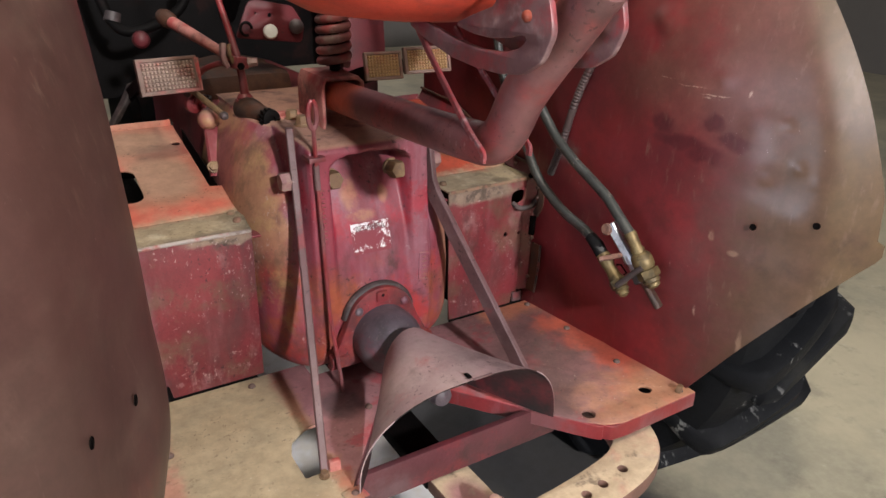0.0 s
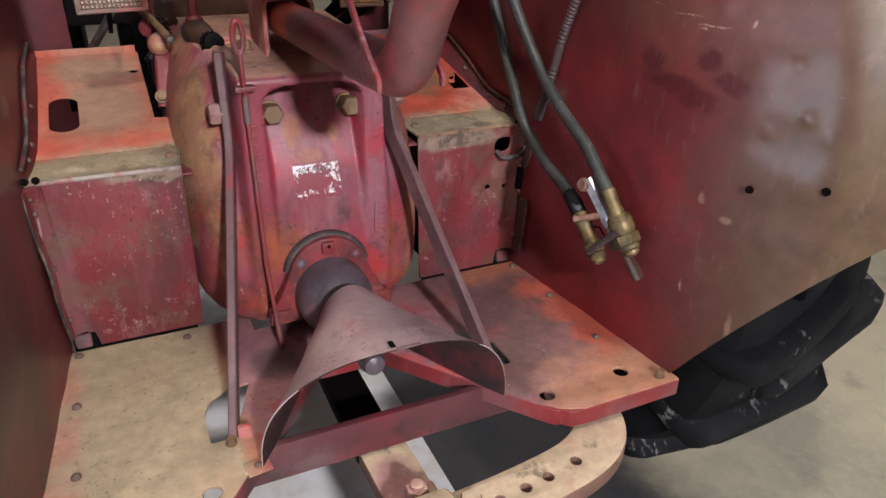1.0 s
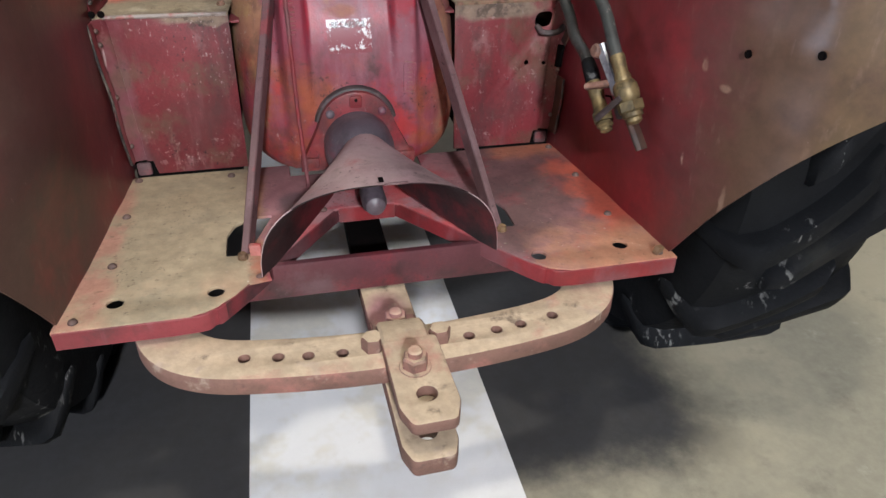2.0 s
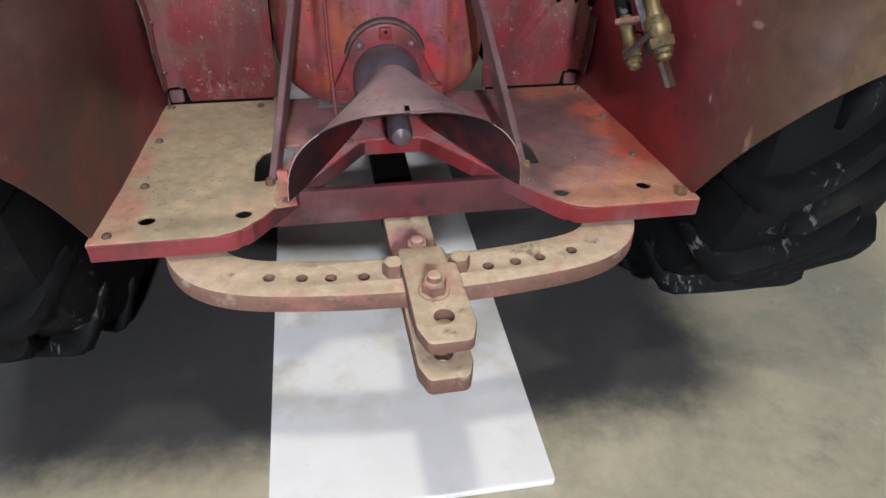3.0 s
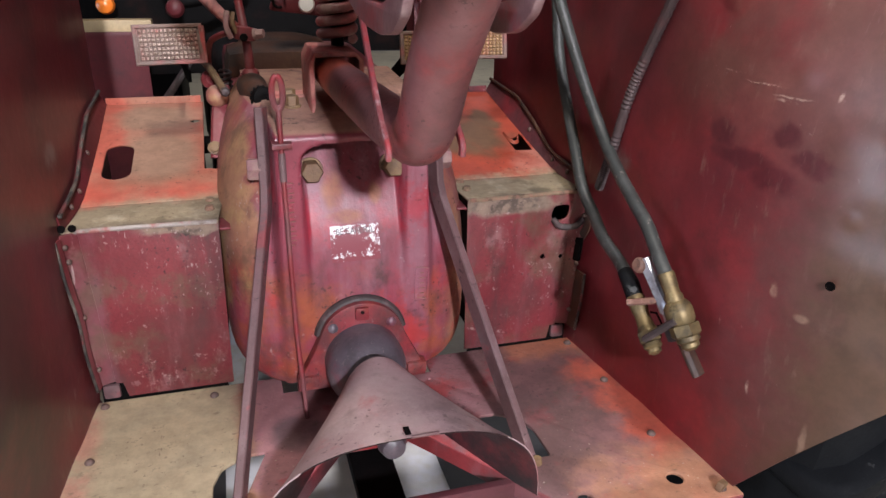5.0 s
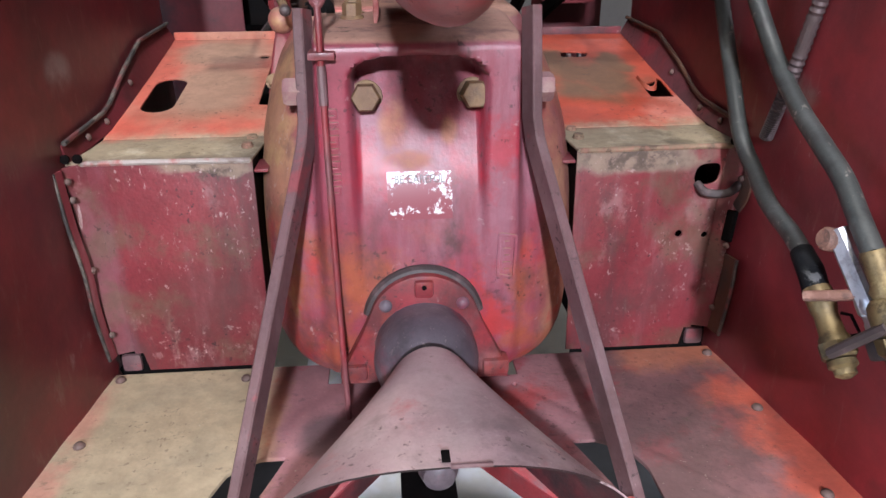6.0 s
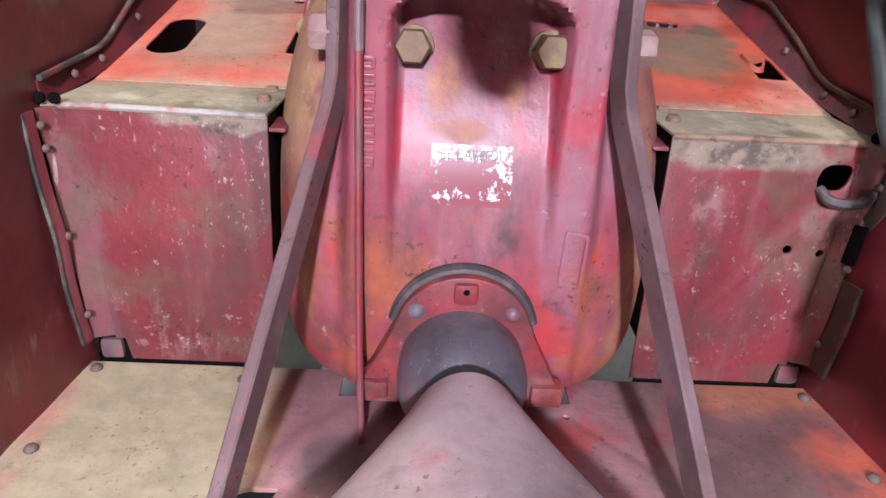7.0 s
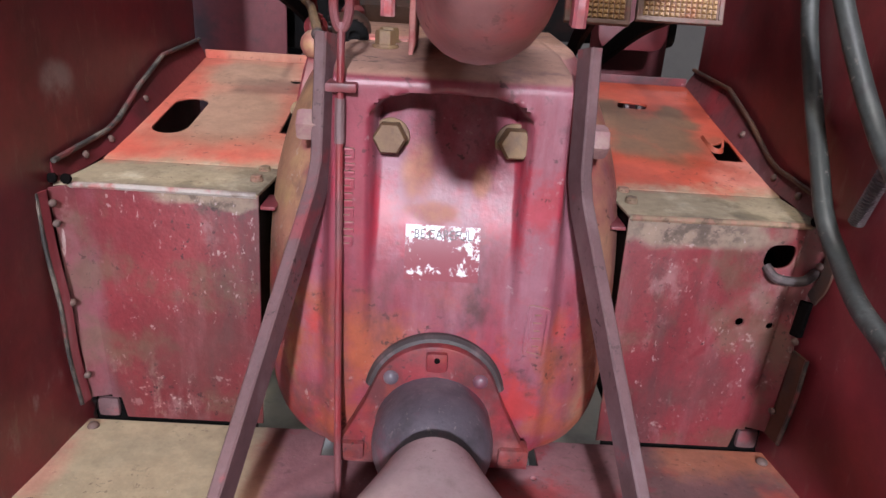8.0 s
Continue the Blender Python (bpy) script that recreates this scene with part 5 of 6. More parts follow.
# straps from the housing down to the platform
def strap(s, pts, label):
    p = [Vector(q) for q in pts]
    bm = bmesh.new()
    path = [p[0], p[0].lerp(p[1], 0.9), p[1].lerp(p[2], 0.04), p[1].lerp(p[2], 0.12), p[2]]
    band(bm, path, (-0.30 * s, 1, 0), 0.029, 0.012, 0.0018)
    st = tpart("strap", bm, M_STRAP, label)
    tpart("bolt", hexbolt((pts[0][0] - 0.006 if s < 0 else pts[0][0] + 0.006, 0.362, 0.93), (s, 0, 0), 0.029, 0.020, 0.0, 0.2), M_BOLT, "pale hexagon bolt", st)
    tpart("foot", box(bmesh.new(), (p[2].x - s * 0.014, p[2].y - 0.008, ZP + 0.008), (0.018, 0.010, 0.020), 0.003, pose(0, 0, 0, 0, 0, s * 10)), M_PINK, "pink-red bracket foot", st)
    tpart("bolt", hexbolt((p[2].x + s * 0.006, p[2].y - 0.016, ZP), (0, -0.1, 1), 0.012, 0.007, 0.008), M_RUSTBOLT, "small rusty nut at the foot", st)
    return st


strap(-1, [(-0.122, 0.372, 1.016), (-0.124, 0.352, 0.885), (-0.201, 0.094, 0.557)], "mauve flat steel brace strap")
strap(1, [(0.128, 0.372, 1.016), (0.129, 0.345, 0.885), (0.200, 0.094, 0.557)], "mauve flat steel brace strap")

# thin release rod with an eye at its top
rod = tpart("rod", tube(bmesh.new(), [(-0.101, 0.318, 1.03), (-0.101, 0.312, 0.93), (-0.099, 0.296, 0.70), (-0.093, 0.262, 0.545)], 0.0036, 10), M_BRIGHT, "thin red control rod with an eye")
eye = [(-0.101 + 0.007 * math.sin(2 * math.pi * i / 20), 0.318, 1.046 + 0.022 * math.cos(2 * math.pi * i / 20)) for i in range(21)]
tpart("eye", tube(bmesh.new(), eye, 0.0042, 8), M_BRIGHT, parent=rod)
tpart("sleeve", tube(bmesh.new(), [(-0.101, 0.314, 0.965), (-0.101, 0.3118, 0.925)], 0.0048, 10), M_STRAP, "grey worn sleeve below the guide", rod)
tpart("guide", box(bmesh.new(), (-0.100, 0.325, 0.975), (0.028, 0.034, 0.008), 0.002), M_RED, parent=rod)

# ---------------------------------------------------------------- seat support
path = spline([(-0.006, 0.56, 1.044), (-0.006, 0.43, 1.046), (-0.004, 0.17, 1.056), (0.0, 0.03, 1.062), (0.003, -0.020, 1.068), (0.004, -0.049, 1.092), (0.005, -0.076, 1.138), (0.006, -0.112, 1.182), (0.006, -0.150, 1.222), (0.006, -0.19, 1.266)], 7)
arm = tpart("seat_arm", tube(bmesh.new(), path, 0.0275, 24), M_PIPE, "bent mauve-red pipe that carries the seat")
for s in (-1, 1):
    a = s * 0.034
    lnk = spline([(a, -0.056, 1.058), (a, -0.054, 1.070), (a, -0.02, 1.092), (a - s * 0.003, 0.066, 1.158), (a - s * 0.006, 0.11, 1.192)], 4)
    l = tpart("link", band(bmesh.new(), lnk, (0, 1, -1), 0.009, 0.005, 0.0012), M_LINK, "flat link beside the pipe, its edges rubbed to pale metal", arm)
    # hooked seat bracket
    prof = [(-0.16, 1.275), (-0.196, 1.245), (-0.204, 1.215), (-0.190, 1.188), (-0.160, 1.172), (-0.118, 1.167), (-0.07, 1.168), (-0.025, 1.172), (0.03, 1.184), (0.075, 1.198), (0.058, 1.204), (0.02, 1.200), (-0.03, 1.190), (-0.084, 1.185), (-0.130, 1.187), (-0.156, 1.194), (-0.170, 1.206), (-0.158, 1.212), (-0.138, 1.206), (-0.105, 1.202), (-0.07, 1.203), (-0.035, 1.208), (-0.07, 1.220), (-0.11, 1.232), (-0.125, 1.27)]
    m = Matrix(((0, 0, 1, s * 0.046), (1, 0, 0, 0.020), (0, 1, 0, 0.004), (0, 0, 0, 1)))
    hk = tpart("hook_bracket", plate(rounded(prof, 0.008, 3), [], 0.008, m, 0.002), M_HOOK, "curved hook-shaped seat bracket", arm)
    tpart("pin", lathe(bmesh.new(), [(0.0060, 0), (0.0060, 0.003), (0.0045, 0.005), (0.002, 0.006)], (s * 0.05, -0.147, 1.232), (s, 0, 0), 16), M_PINORANGE, parent=hk)

# bracket that clamps the pipe to the housing, with the coil spring on top
def bracket():
    p = [(-0.085, 0.47, 0.996), (-0.045, 0.47, 0.996), (-0.043, 0.47, 1.010), (-0.043, 0.47, 1.070), (-0.038, 0.47, 1.083), (0.022, 0.47, 1.083), (0.030, 0.47, 1.075), (0.031, 0.47, 1.03)]
    bm = band(bmesh.new(), [(x, y, z - 0.004) for x, y, z in p], (0, 1, 0), 0.115, 0.007, 0.0015)
    br = tpart("seat_bracket", bm, M_PINK, "folded pinkish steel bracket holding the pipe")
    for x, y in ((-0.072, 0.448), (-0.072, 0.498)):
        tpart("bolt", hexbolt((x, y, 0.999), (0, 0, 1), 0.019, 0.014, 0.014), M_RUSTBOLT, parent=br)
    base = [(-0.125, 0.53, 0.998), (-0.04, 0.53, 0.998)]
    tpart("base_strip", band(bmesh.new(), base, (0, 1, 0), 0.05, 0.01, 0.002), M_PINK, parent=br)
    turns, n = 7.6, 170
    coil = [(0.004 + 0.024 * math.cos(2 * math.pi * turns * i / n), 0.47 + 0.024 * math.sin(2 * math.pi * turns * i / n), 1.094 + 0.132 * i / n) for i in range(n + 1)]
    sp = tpart("coil_spring", tube(bmesh.new(), coil, 0.0078, 12), M_SPRING, "worn red coil spring")
    tpart("cap", lathe(bmesh.new(), [(0.027, 0), (0.031, 0.003), (0.031, 0.011), (0.015, 0.014), (0.013, 0.06)], (0.004, 0.47, 1.232), (0, 0, 1), 22), M_RUSTBOLT, "brown spring cap", sp)
    tpart("stem", tube(bmesh.new(), [(0.004, 0.47, 1.085), (0.004, 0.47, 1.25)], 0.010, 10), M_BLACK, parent=sp)


bracket()

# seat pan above the arm
def seat():
    bm = bmesh.new()
    prof = [(0.0, 0.0), (0.08, 0.002), (0.15, 0.012), (0.195, 0.035), (0.215, 0.062), (0.222, 0.075)]
    segs = 40
    rings = []
    for r, h in prof:
        rings.append([bm.verts.new((1.05 * max(r, 0.004) * math.cos(2 * math.pi * i / segs), 0.14 + max(r, 0.004) * math.sin(2 * math.pi * i / segs), 1.206 + h)) for i in range(segs)])
    for a, b in zip(rings, rings[1:]):
        for i in range(segs):
            k = (i + 1) % segs
            bm.faces.new((a[i], a[k], b[k], b[i]))
    bm.faces.new(rings[0])
    bmesh.ops.recalc_face_normals(bm, faces=bm.faces)
    bmesh.ops.solidify(bm, geom=list(bm.faces), thickness=0.003)
    return tpart("seat_pan", bm, M_SEAT, "bright red pressed steel seat pan")


seat()

# ---------------------------------------------------------------- pedals and levers
def pad(cx, cy, cz, w, h, tilt, mat, label, arm_to, n=(14, 7), yaw=0.0):
    m = pose(cx, cy, cz, tilt, 0, yaw)
    bm = bmesh.new()
    box(bm, (0, 0, 0), (w, h, 0.010), 0.002)
    bm.transform(m)
    pd = tpart("pedal", bm, M_PADBASE, label)
    bm = bmesh.new()
    for i in range(n[0]):
        for j in range(n[1]):
            x, y = (i + 0.5) / n[0] * w * 0.9 - w * 0.45, (j + 0.5) / n[1] * h * 0.86 - h * 0.43
            a, b = w / n[0] * 0.40, h / n[1] * 0.40
            base = [bm.verts.new((x + dx * a, y + dy * b, 0.005)) for dx, dy in ((-1, -1), (1, -1), (1, 1), (-1, 1))]
            top = [bm.verts.new((x + dx * a * 0.5, y + dy * b * 0.5, 0.009)) for dx, dy in ((-1, -1), (1, -1), (1, 1), (-1, 1))]
            for k in range(4):
                bm.faces.new((base[k], base[(k + 1) % 4], top[(k + 1) % 4], top[k]))
            bm.faces.new(top)
    bm.transform(m)
    tpart("tread", bm, mat, "grid of small raised studs", pd)
    bm = bmesh.new()
    for dx, dy, sx, sy in ((0, h / 2, w + 0.006, 0.006), (0, -h / 2, w + 0.006, 0.006), (w / 2, 0, 0.006, h), (-w / 2, 0, 0.006, h)):
        box(bm, (dx, dy, 0.002), (sx, sy, 0.013), 0.0015)
    bm.transform(m)
    tpart("pad_rim", bm, M_PADBASE, parent=pd)
    tpart("pedal_arm", band(bmesh.new(), spline([(cx, cy + 0.01, cz - 0.01), *arm_to], 5), (0, 1, 0.3), 0.03, 0.010, 0.001), M_BLACK, "dark pedal arm", pd)
    return pd


clutch = pad(-0.249, 0.636, 1.068, 0.102, 0.058, 78, M_PAD, "clutch pedal with a studded pale worn pad", [(-0.249, 0.80, 1.035), (-0.250, 1.0, 0.99), (-0.252, 1.25, 0.91)], yaw=8)
for dx in (0.0, 0.14):
    tpart("rod_link", band(bmesh.new(), spline([(-0.240 + dx, 1.165, 0.965), (-0.268 + dx, 1.140, 0.925), (-0.325 + dx, 1.100, 0.856)], 5), (0, 1, 0.2), 0.030, 0.012, 0.002), M_DARKRIM, "dark slanting link bar in front of the housing")
tpart("frame", tube(bmesh.new(), [(-0.195, 0.634, 1.038), (-0.196, 0.642, 1.097)], 0.0045, 8), M_PINK, "pink pad edge", clutch)
pad(0.186, 0.645, 1.054, 0.078, 0.052, 76, M_PADY, "brake pedal with a studded yellowed pad", [(0.20, 0.80, 1.01), (0.215, 0.98, 0.955), (0.19, 1.10, 0.88)], (10, 7), -4)
pad(0.292, 0.645, 1.060, 0.104, 0.050, 76, M_PADY, "brake pedal with a studded yellowed pad", [(0.29, 0.80, 1.02), (0.28, 0.98, 0.96), (0.25, 1.12, 0.88)], (14, 7), -4)

lever = tpart("gear_lever", tube(bmesh.new(), spline([(-0.123, 0.60, 1.012), (-0.127, 0.605, 1.08), (-0.138, 0.64, 1.17), (-0.152, 0.68, 1.26), (-0.165, 0.70, 1.36)], 6), [0.0085 - 0.0002 * i for i in range(25)], 12), M_BRIGHT, "upright red lever rod")
tpart("clamp", box(bmesh.new(), (-0.128, 0.603, 1.088), (0.030, 0.026, 0.022), 0.005, pose(0, 0, 0, 0, 8, 20)), M_BRIGHT, "red clamp block", lever)
tpart("bolt", hexbolt((-0.112, 0.594, 1.088), (0.9, -0.4, 0.1), 0.014, 0.012, 0.009), M_BOLT, parent=lever)
tpart("bolt", hexbolt((-0.130, 0.588, 1.084), (-0.1, -1, 0), 0.012, 0.006), M_BLACK, parent=lever)
tpart("fork", band(bmesh.new(), spline([(-0.150, 0.606, 1.082), (-0.156, 0.604, 1.100), (-0.153, 0.610, 1.122)], 4), (0, 1, 0), 0.018, 0.009, 0.002), M_BOLT, "worn fork end", lever)
tpart("fork", band(bmesh.new(), spline([(-0.141, 0.600, 1.090), (-0.146, 0.598, 1.106), (-0.144, 0.604, 1.120)], 4), (0, 1, 0), 0.014, 0.007, 0.002), M_RUSTBOLT, parent=lever)
tpart("collar", lathe(bmesh.new(), [(0.010, 0), (0.014, 0.004), (0.015, 0.014), (0.010, 0.020)], (-0.124, 0.600, 1.012), (-0.05, 0.03, 1), 14), M_BRIGHT, parent=lever)
tpart("tab", box(bmesh.new(), (-0.142, 0.598, 1.010), (0.005, 0.016, 0.026), 0.001, pose(0, 0, 0, 0, 14, 0)), M_BRIGHT, parent=lever)
cross = tpart("cross_shaft", lathe(bmesh.new(), [(0.016, 0), (0.022, 0.006), (0.024, 0.03), (0.021, 0.055), (0.017, 0.075), (0.016, 0.108)], (-0.128, 0.61, 1.004), (0.16, -1, 0.0), 20), M_DARKBROWN, "tapered brown boss with a splined black shaft end")
teeth = bmesh.new()
lathe(teeth, [(0.0165, 0), (0.0165, 0.016), (0.012, 0.018), (0.006, 0.018), (0.006, 0.012)], (-0.1125, 0.508, 1.004), (0.14, -1, 0.0), 18)
for i in range(14):
    a = 2 * math.pi * i / 14
    box(teeth, (-0.1135 + 0.0165 * math.cos(a), 0.500, 1.004 + 0.0165 * math.sin(a)), (0.0034, 0.016, 0.0034))
tpart("splined_end", teeth, M_BLACK, "black splined end", cross)
link = tpart("linkage_rod", tube(bmesh.new(), spline([(-0.140, 0.606, 1.086), (-0.160, 0.622, 1.086), (-0.184, 0.660, 1.068), (-0.191, 0.70, 1.035), (-0.192, 0.735, 0.992)], 5), 0.0052, 10), M_BRIGHT, "bent bright red linkage rod")
joint = tpart("joint", lathe(bmesh.new(), [(0.010, 0), (0.016, 0.004), (0.017, 0.016), (0.010, 0.022)], (-0.195, 0.735, 0.992), (0.3, -1, 0.2), 16), M_BRIGHT, "bright red joint with pale jaws")
tpart("jaw", box(bmesh.new(), (-0.176, 0.715, 0.985), (0.010, 0.012, 0.024), 0.002, pose(0, 0, 0, 0, -25, 0)), M_BRIGHT, parent=joint)
tpart("jaw", box(bmesh.new(), (-0.187, 0.712, 1.005), (0.010, 0.012, 0.018), 0.002, pose(0, 0, 0, 0, 20, 0)), M_BRIGHT, parent=joint)
tpart("dark_coil", tube(bmesh.new(), [(-0.165 + 0.010 * math.cos(0.9 * i), 0.735 + 0.010 * math.sin(0.9 * i), 0.970 + 0.0012 * i) for i in range(34)], 0.0028, 6), M_DARKRIM, "small dark return spring")
arm2 = tpart("lever_arm", tube(bmesh.new(), spline([(-0.142, 0.607, 1.098), (-0.17, 0.68, 1.120), (-0.203, 0.79, 1.146)], 5), [0.008 + 0.0004 * i for i in range(11)], 12), M_PINK, "pink lever arm reaching forward")
tpart("arm_end", lathe(bmesh.new(), [(0.010, 0), (0.016, 0.01), (0.017, 0.03), (0.012, 0.045)], (-0.200, 0.78, 1.144), (-0.29, 0.9, 0.25), 14), M_DARKBROWN, "dark brown arm end", arm2)
ball = tpart("ball_rod", tube(bmesh.new(), spline([(-0.215, 0.74, 1.035), (-0.195, 0.70, 1.024), (-0.181, 0.65, 1.010), (-0.168, 0.60, 0.996)], 4), 0.0062, 10), M_RUSTBOLT, "thin brown crank with a dark ball end")
tpart("ball_end", lathe(bmesh.new(), [(0.003, -0.002), (0.0075, 0.002), (0.0082, 0.008), (0.006, 0.013), (0.002, 0.015)], (-0.1685, 0.602, 0.9965), (0.13, -1, -0.14), 12), M_DARKRIM, parent=ball)
lug = tpart("lug_plate", band(bmesh.new(), spline([(-0.172, 0.70, 0.985), (-0.180, 0.66, 0.955), (-0.186, 0.63, 0.915), (-0.190, 0.61, 0.878)], 5), (1, 0.25, 0.1), 0.026, 0.012, 0.003), M_RED, "red bolted lug of the housing")
tpart("boss", lathe(bmesh.new(), [(0.017, 0), (0.020, 0.012), (0.018, 0.022), (0.012, 0.029), (0.004, 0.032)], (-0.180, 0.675, 0.972), (-0.15, -0.9, 0.3), 18), M_HOUSING, "rounded boss", lug)
tpart("bolt", hexbolt((-0.194, 0.610, 0.897), (-0.1, -0.9, 0.45), 0.015, 0.006, 0.012), M_RUSTBOLT, parent=lug)
tpart("cover_casting", box(bmesh.new(), (-0.055, 0.90, 0.985), (0.22, 0.16, 0.095), 0.035), M_DARKBROWN, "rounded brown gear casting")
pipes = tpart("dark_pipe", tube(bmesh.new(), spline([(-0.30, 1.15, 1.25), (-0.27, 1.1, 1.12), (-0.22, 1.08, 1.10), (-0.12, 1.1, 1.14), (-0.08, 1.12, 1.22)], 6), 0.012, 12), M_BLACK, "black bent pipe")
tpart("clip", lathe(bmesh.new(), [(0.018, 0), (0.018, 0.02)], (-0.27, 1.1, 1.12), (0.3, 0.2, 1), 14), M_DARKRIM, parent=pipes)
tpart("red_ball", lathe(bmesh.new(), [(0.004, 0), (0.014, 0.004), (0.018, 0.014), (0.014, 0.024), (0.006, 0.029)], (-0.245, 0.90, 1.10), (-0.1, -1, 0.2), 16), M_MAROON, "dark red lever ball")

# dash bracket with a white knob
mdash = Matrix(((1, 0, 0, 0), (0, 0, 1, 0.80), (0, 1, 0, 0), (0, 0, 0, 1)))
dash = tpart("lever_plate", plate(rounded([(-0.074, 1.108), (0.066, 1.092), (0.074, 1.125), (0.05, 1.165), (-0.028, 1.180), (-0.044, 1.176)], 0.008), [ring(0.0, 1.150, 0.006, 12), ring(-0.03, 1.155, 0.004, 12)], 0.005, mdash), M_MAROON, "dark red bracket plate with a white knob")
tpart("knob", lathe(bmesh.new(), [(0.006, 0), (0.013, 0.003), (0.0155, 0.008), (0.013, 0.014), (0.005, 0.016)], (-0.003, 0.795, 1.116), (-0.2, -1, 0.2), 24), M_WHITE, "white round knob", dash)
tpart("ring", tube(bmesh.new(), [(-0.055 + 0.012 * math.cos(a), 0.790, 1.125 + 0.013 * math.sin(a)) for a in [2 * math.pi * i / 16 for i in range(14)]], 0.0028, 8), M_BLACK, parent=dash)
tpart("bolt", rivet((0.055, 0.795, 1.125), (0, -1, 0), 0.016), M_DARKRIM, parent=dash)

# ---------------------------------------------------------------- middle and front of the tractor, seen in the gaps
tpart("gear_case", box(bmesh.new(), (0, 1.05, 0.80), (0.34, 0.62, 0.36), 0.03), M_RED, "red transmission case")
tpart("gear_cover", lathe(bmesh.new(), [(0.10, 0), (0.11, 0.02), (0.09, 0.05), (0.05, 0.06)], (-0.04, 1.03, 0.975), (0, 0, 1), 24), M_DARKBROWN, "rounded brown gear cover")
tpart("dark_case", box(bmesh.new(), (0, 1.62, 1.02), (0.46, 0.5, 0.66), 0.04), M_BLACK, "black engine block")
tpart("fuel_tank", box(bmesh.new(), (0.30, 1.6, 1.48), (0.36, 1.1, 0.36), 0.08), M_RED, "red fuel tank over the engine")
tpart("column", tube(bmesh.new(), [(0.06, 1.35, 1.1), (0.06, 0.75, 1.55)], 0.022, 14), M_BLACK, "dark steering column")
tpart("firewall", plate(rounded([(0.29, -0.22), (0.42, -0.22), (0.42, 0.30), (0.29, 0.30)], 0.03), [], 0.006, pose(0.0, 1.12, 1.18, 84)), M_MAROON, "dark red dash sheet beside the column")
tpart("front_sheet", plate(rounded([(-0.56, 0.45), (-0.345, 0.45), (-0.345, 1.016), (-0.56, 1.016)], 0.01), [], 0.005, Matrix(((1, 0, 0, 0), (0, 0, 1, 1.26), (0, 1, 0, 0), (0, 0, 0, 1)))), M_MAROON, "dark red front foot sheet")
tpart("front_sheet", plate(rounded([(0.31, 0.52), (0.472, 0.52), (0.472, 1.45), (0.31, 1.45)], 0.02), [ring(0.42, 0.62, 0.012, 14)], 0.005, Matrix(((1, 0, 0, 0), (0, 0, 1, 1.26), (0, 1, 0, 0), (0, 0, 0, 1)))), M_MAROON, "dark red front sheet behind the brake pedals")
tpart("step_board", box(bmesh.new(), (-0.425, 1.285, 1.030), (0.20, 0.04, 0.028), 0.004), M_WOOD, "pale wooden board behind the foot sheet")
tpart("reflector", lathe(bmesh.new(), [(0.020, 0), (0.022, 0.004), (0.019, 0.02), (0.008, 0.026)], (-0.425, 1.30, 1.075), (0, -1, 0.1), 18), M_AMBER, "round amber reflector")
# Made-up black sheet so the space behind the levers stays dark.
tpart("dark_backing", plate(rounded([(-0.20, 0.40), (0.20, 0.40), (0.20, 0.95), (0.52, 0.95), (0.52, 1.75), (-0.60, 1.75), (-0.60, 0.90), (-0.20, 0.90)], 0.02), [], 0.006, Matrix(((1, 0, 0, 0), (0, 0, 1, 1.36), (0, 1, 0, 0), (0, 0, 0, 1)))), M_BLACK, "black sheet added to keep the space behind the levers dark")
tpart("clutch_shaft", tube(bmesh.new(), [(-0.36, 1.0, 0.80), (0.36, 1.0, 0.80)], 0.02, 14), M_BLACK, "dark pedal cross shaft")
for s in (-1, 1):
    tpart("axle", tube(bmesh.new(), [(s * 0.18, 0.50, 0.72), (s * 0.60, 0.50, 0.72)], 0.06, 20), M_BLACK, "black axle tube")
    tpart("frame_rail", box(bmesh.new(), (s * 0.27, 1.15, 0.62), (0.05, 0.6, 0.10), 0.01), M_BLACK, "dark frame rail")

# ---------------------------------------------------------------- hoses and valve on the fender
hoseA = [(0.36, 0.56, 1.32), (0.389, 0.535, 1.18), (0.397, 0.513, 1.06), (0.396, 0.453, 0.965), (0.387, 0.398, 0.915), (0.380, 0.350, 0.870), (0.382, 0.308, 0.838), (0.364, 0.237, 0.825), (0.357, 0.174, 0.815), (0.352, 0.13, 0.80), (0.350, 0.108, 0.782)]
hA = tpart("hose", tube(bmesh.new(), spline(hoseA, 7), 0.0095, 14), M_HOSE, "black rubber hydraulic hose")
hoseB = [(0.32, 0.47, 1.32), (0.345, 0.44, 1.18), (0.375, 0.385, 1.05), (0.392, 0.325, 0.963), (0.382, 0.247, 0.925), (0.369, 0.178, 0.906), (0.364, 0.13, 0.888), (0.359, 0.091, 0.865), (0.356, 0.060, 0.846)]
hB = tpart("hose", tube(bmesh.new(), spline(hoseB, 7), 0.0095, 14), M_HOSE, "black rubber hydraulic hose")
cab = [(0.398, 0.12, 1.34), (0.400, 0.19, 1.19), (0.401, 0.245, 1.093), (0.400, 0.275, 1.027), (0.399, 0.30, 0.946), (0.399, 0.318, 0.90), (0.400, 0.33, 0.872)]
cp = spline(cab, 22)
conduit = tpart("conduit", tube(bmesh.new(), cp, [0.0068 + 0.0013 * (i % 2) for i in range(len(cp))], 10), M_CABLE, "ribbed grey armoured conduit")
tpart("hook", tube(bmesh.new(), spline([(0.352, 0.386, 0.800), (0.36, 0.372, 0.792), (0.385, 0.368, 0.792), (0.402, 0.376, 0.800)], 5), 0.0055, 10), M_DARKRIM, "bent hook at the panel's hole")


def along(p, q, k):
    return Vector(p).lerp(Vector(q), k)


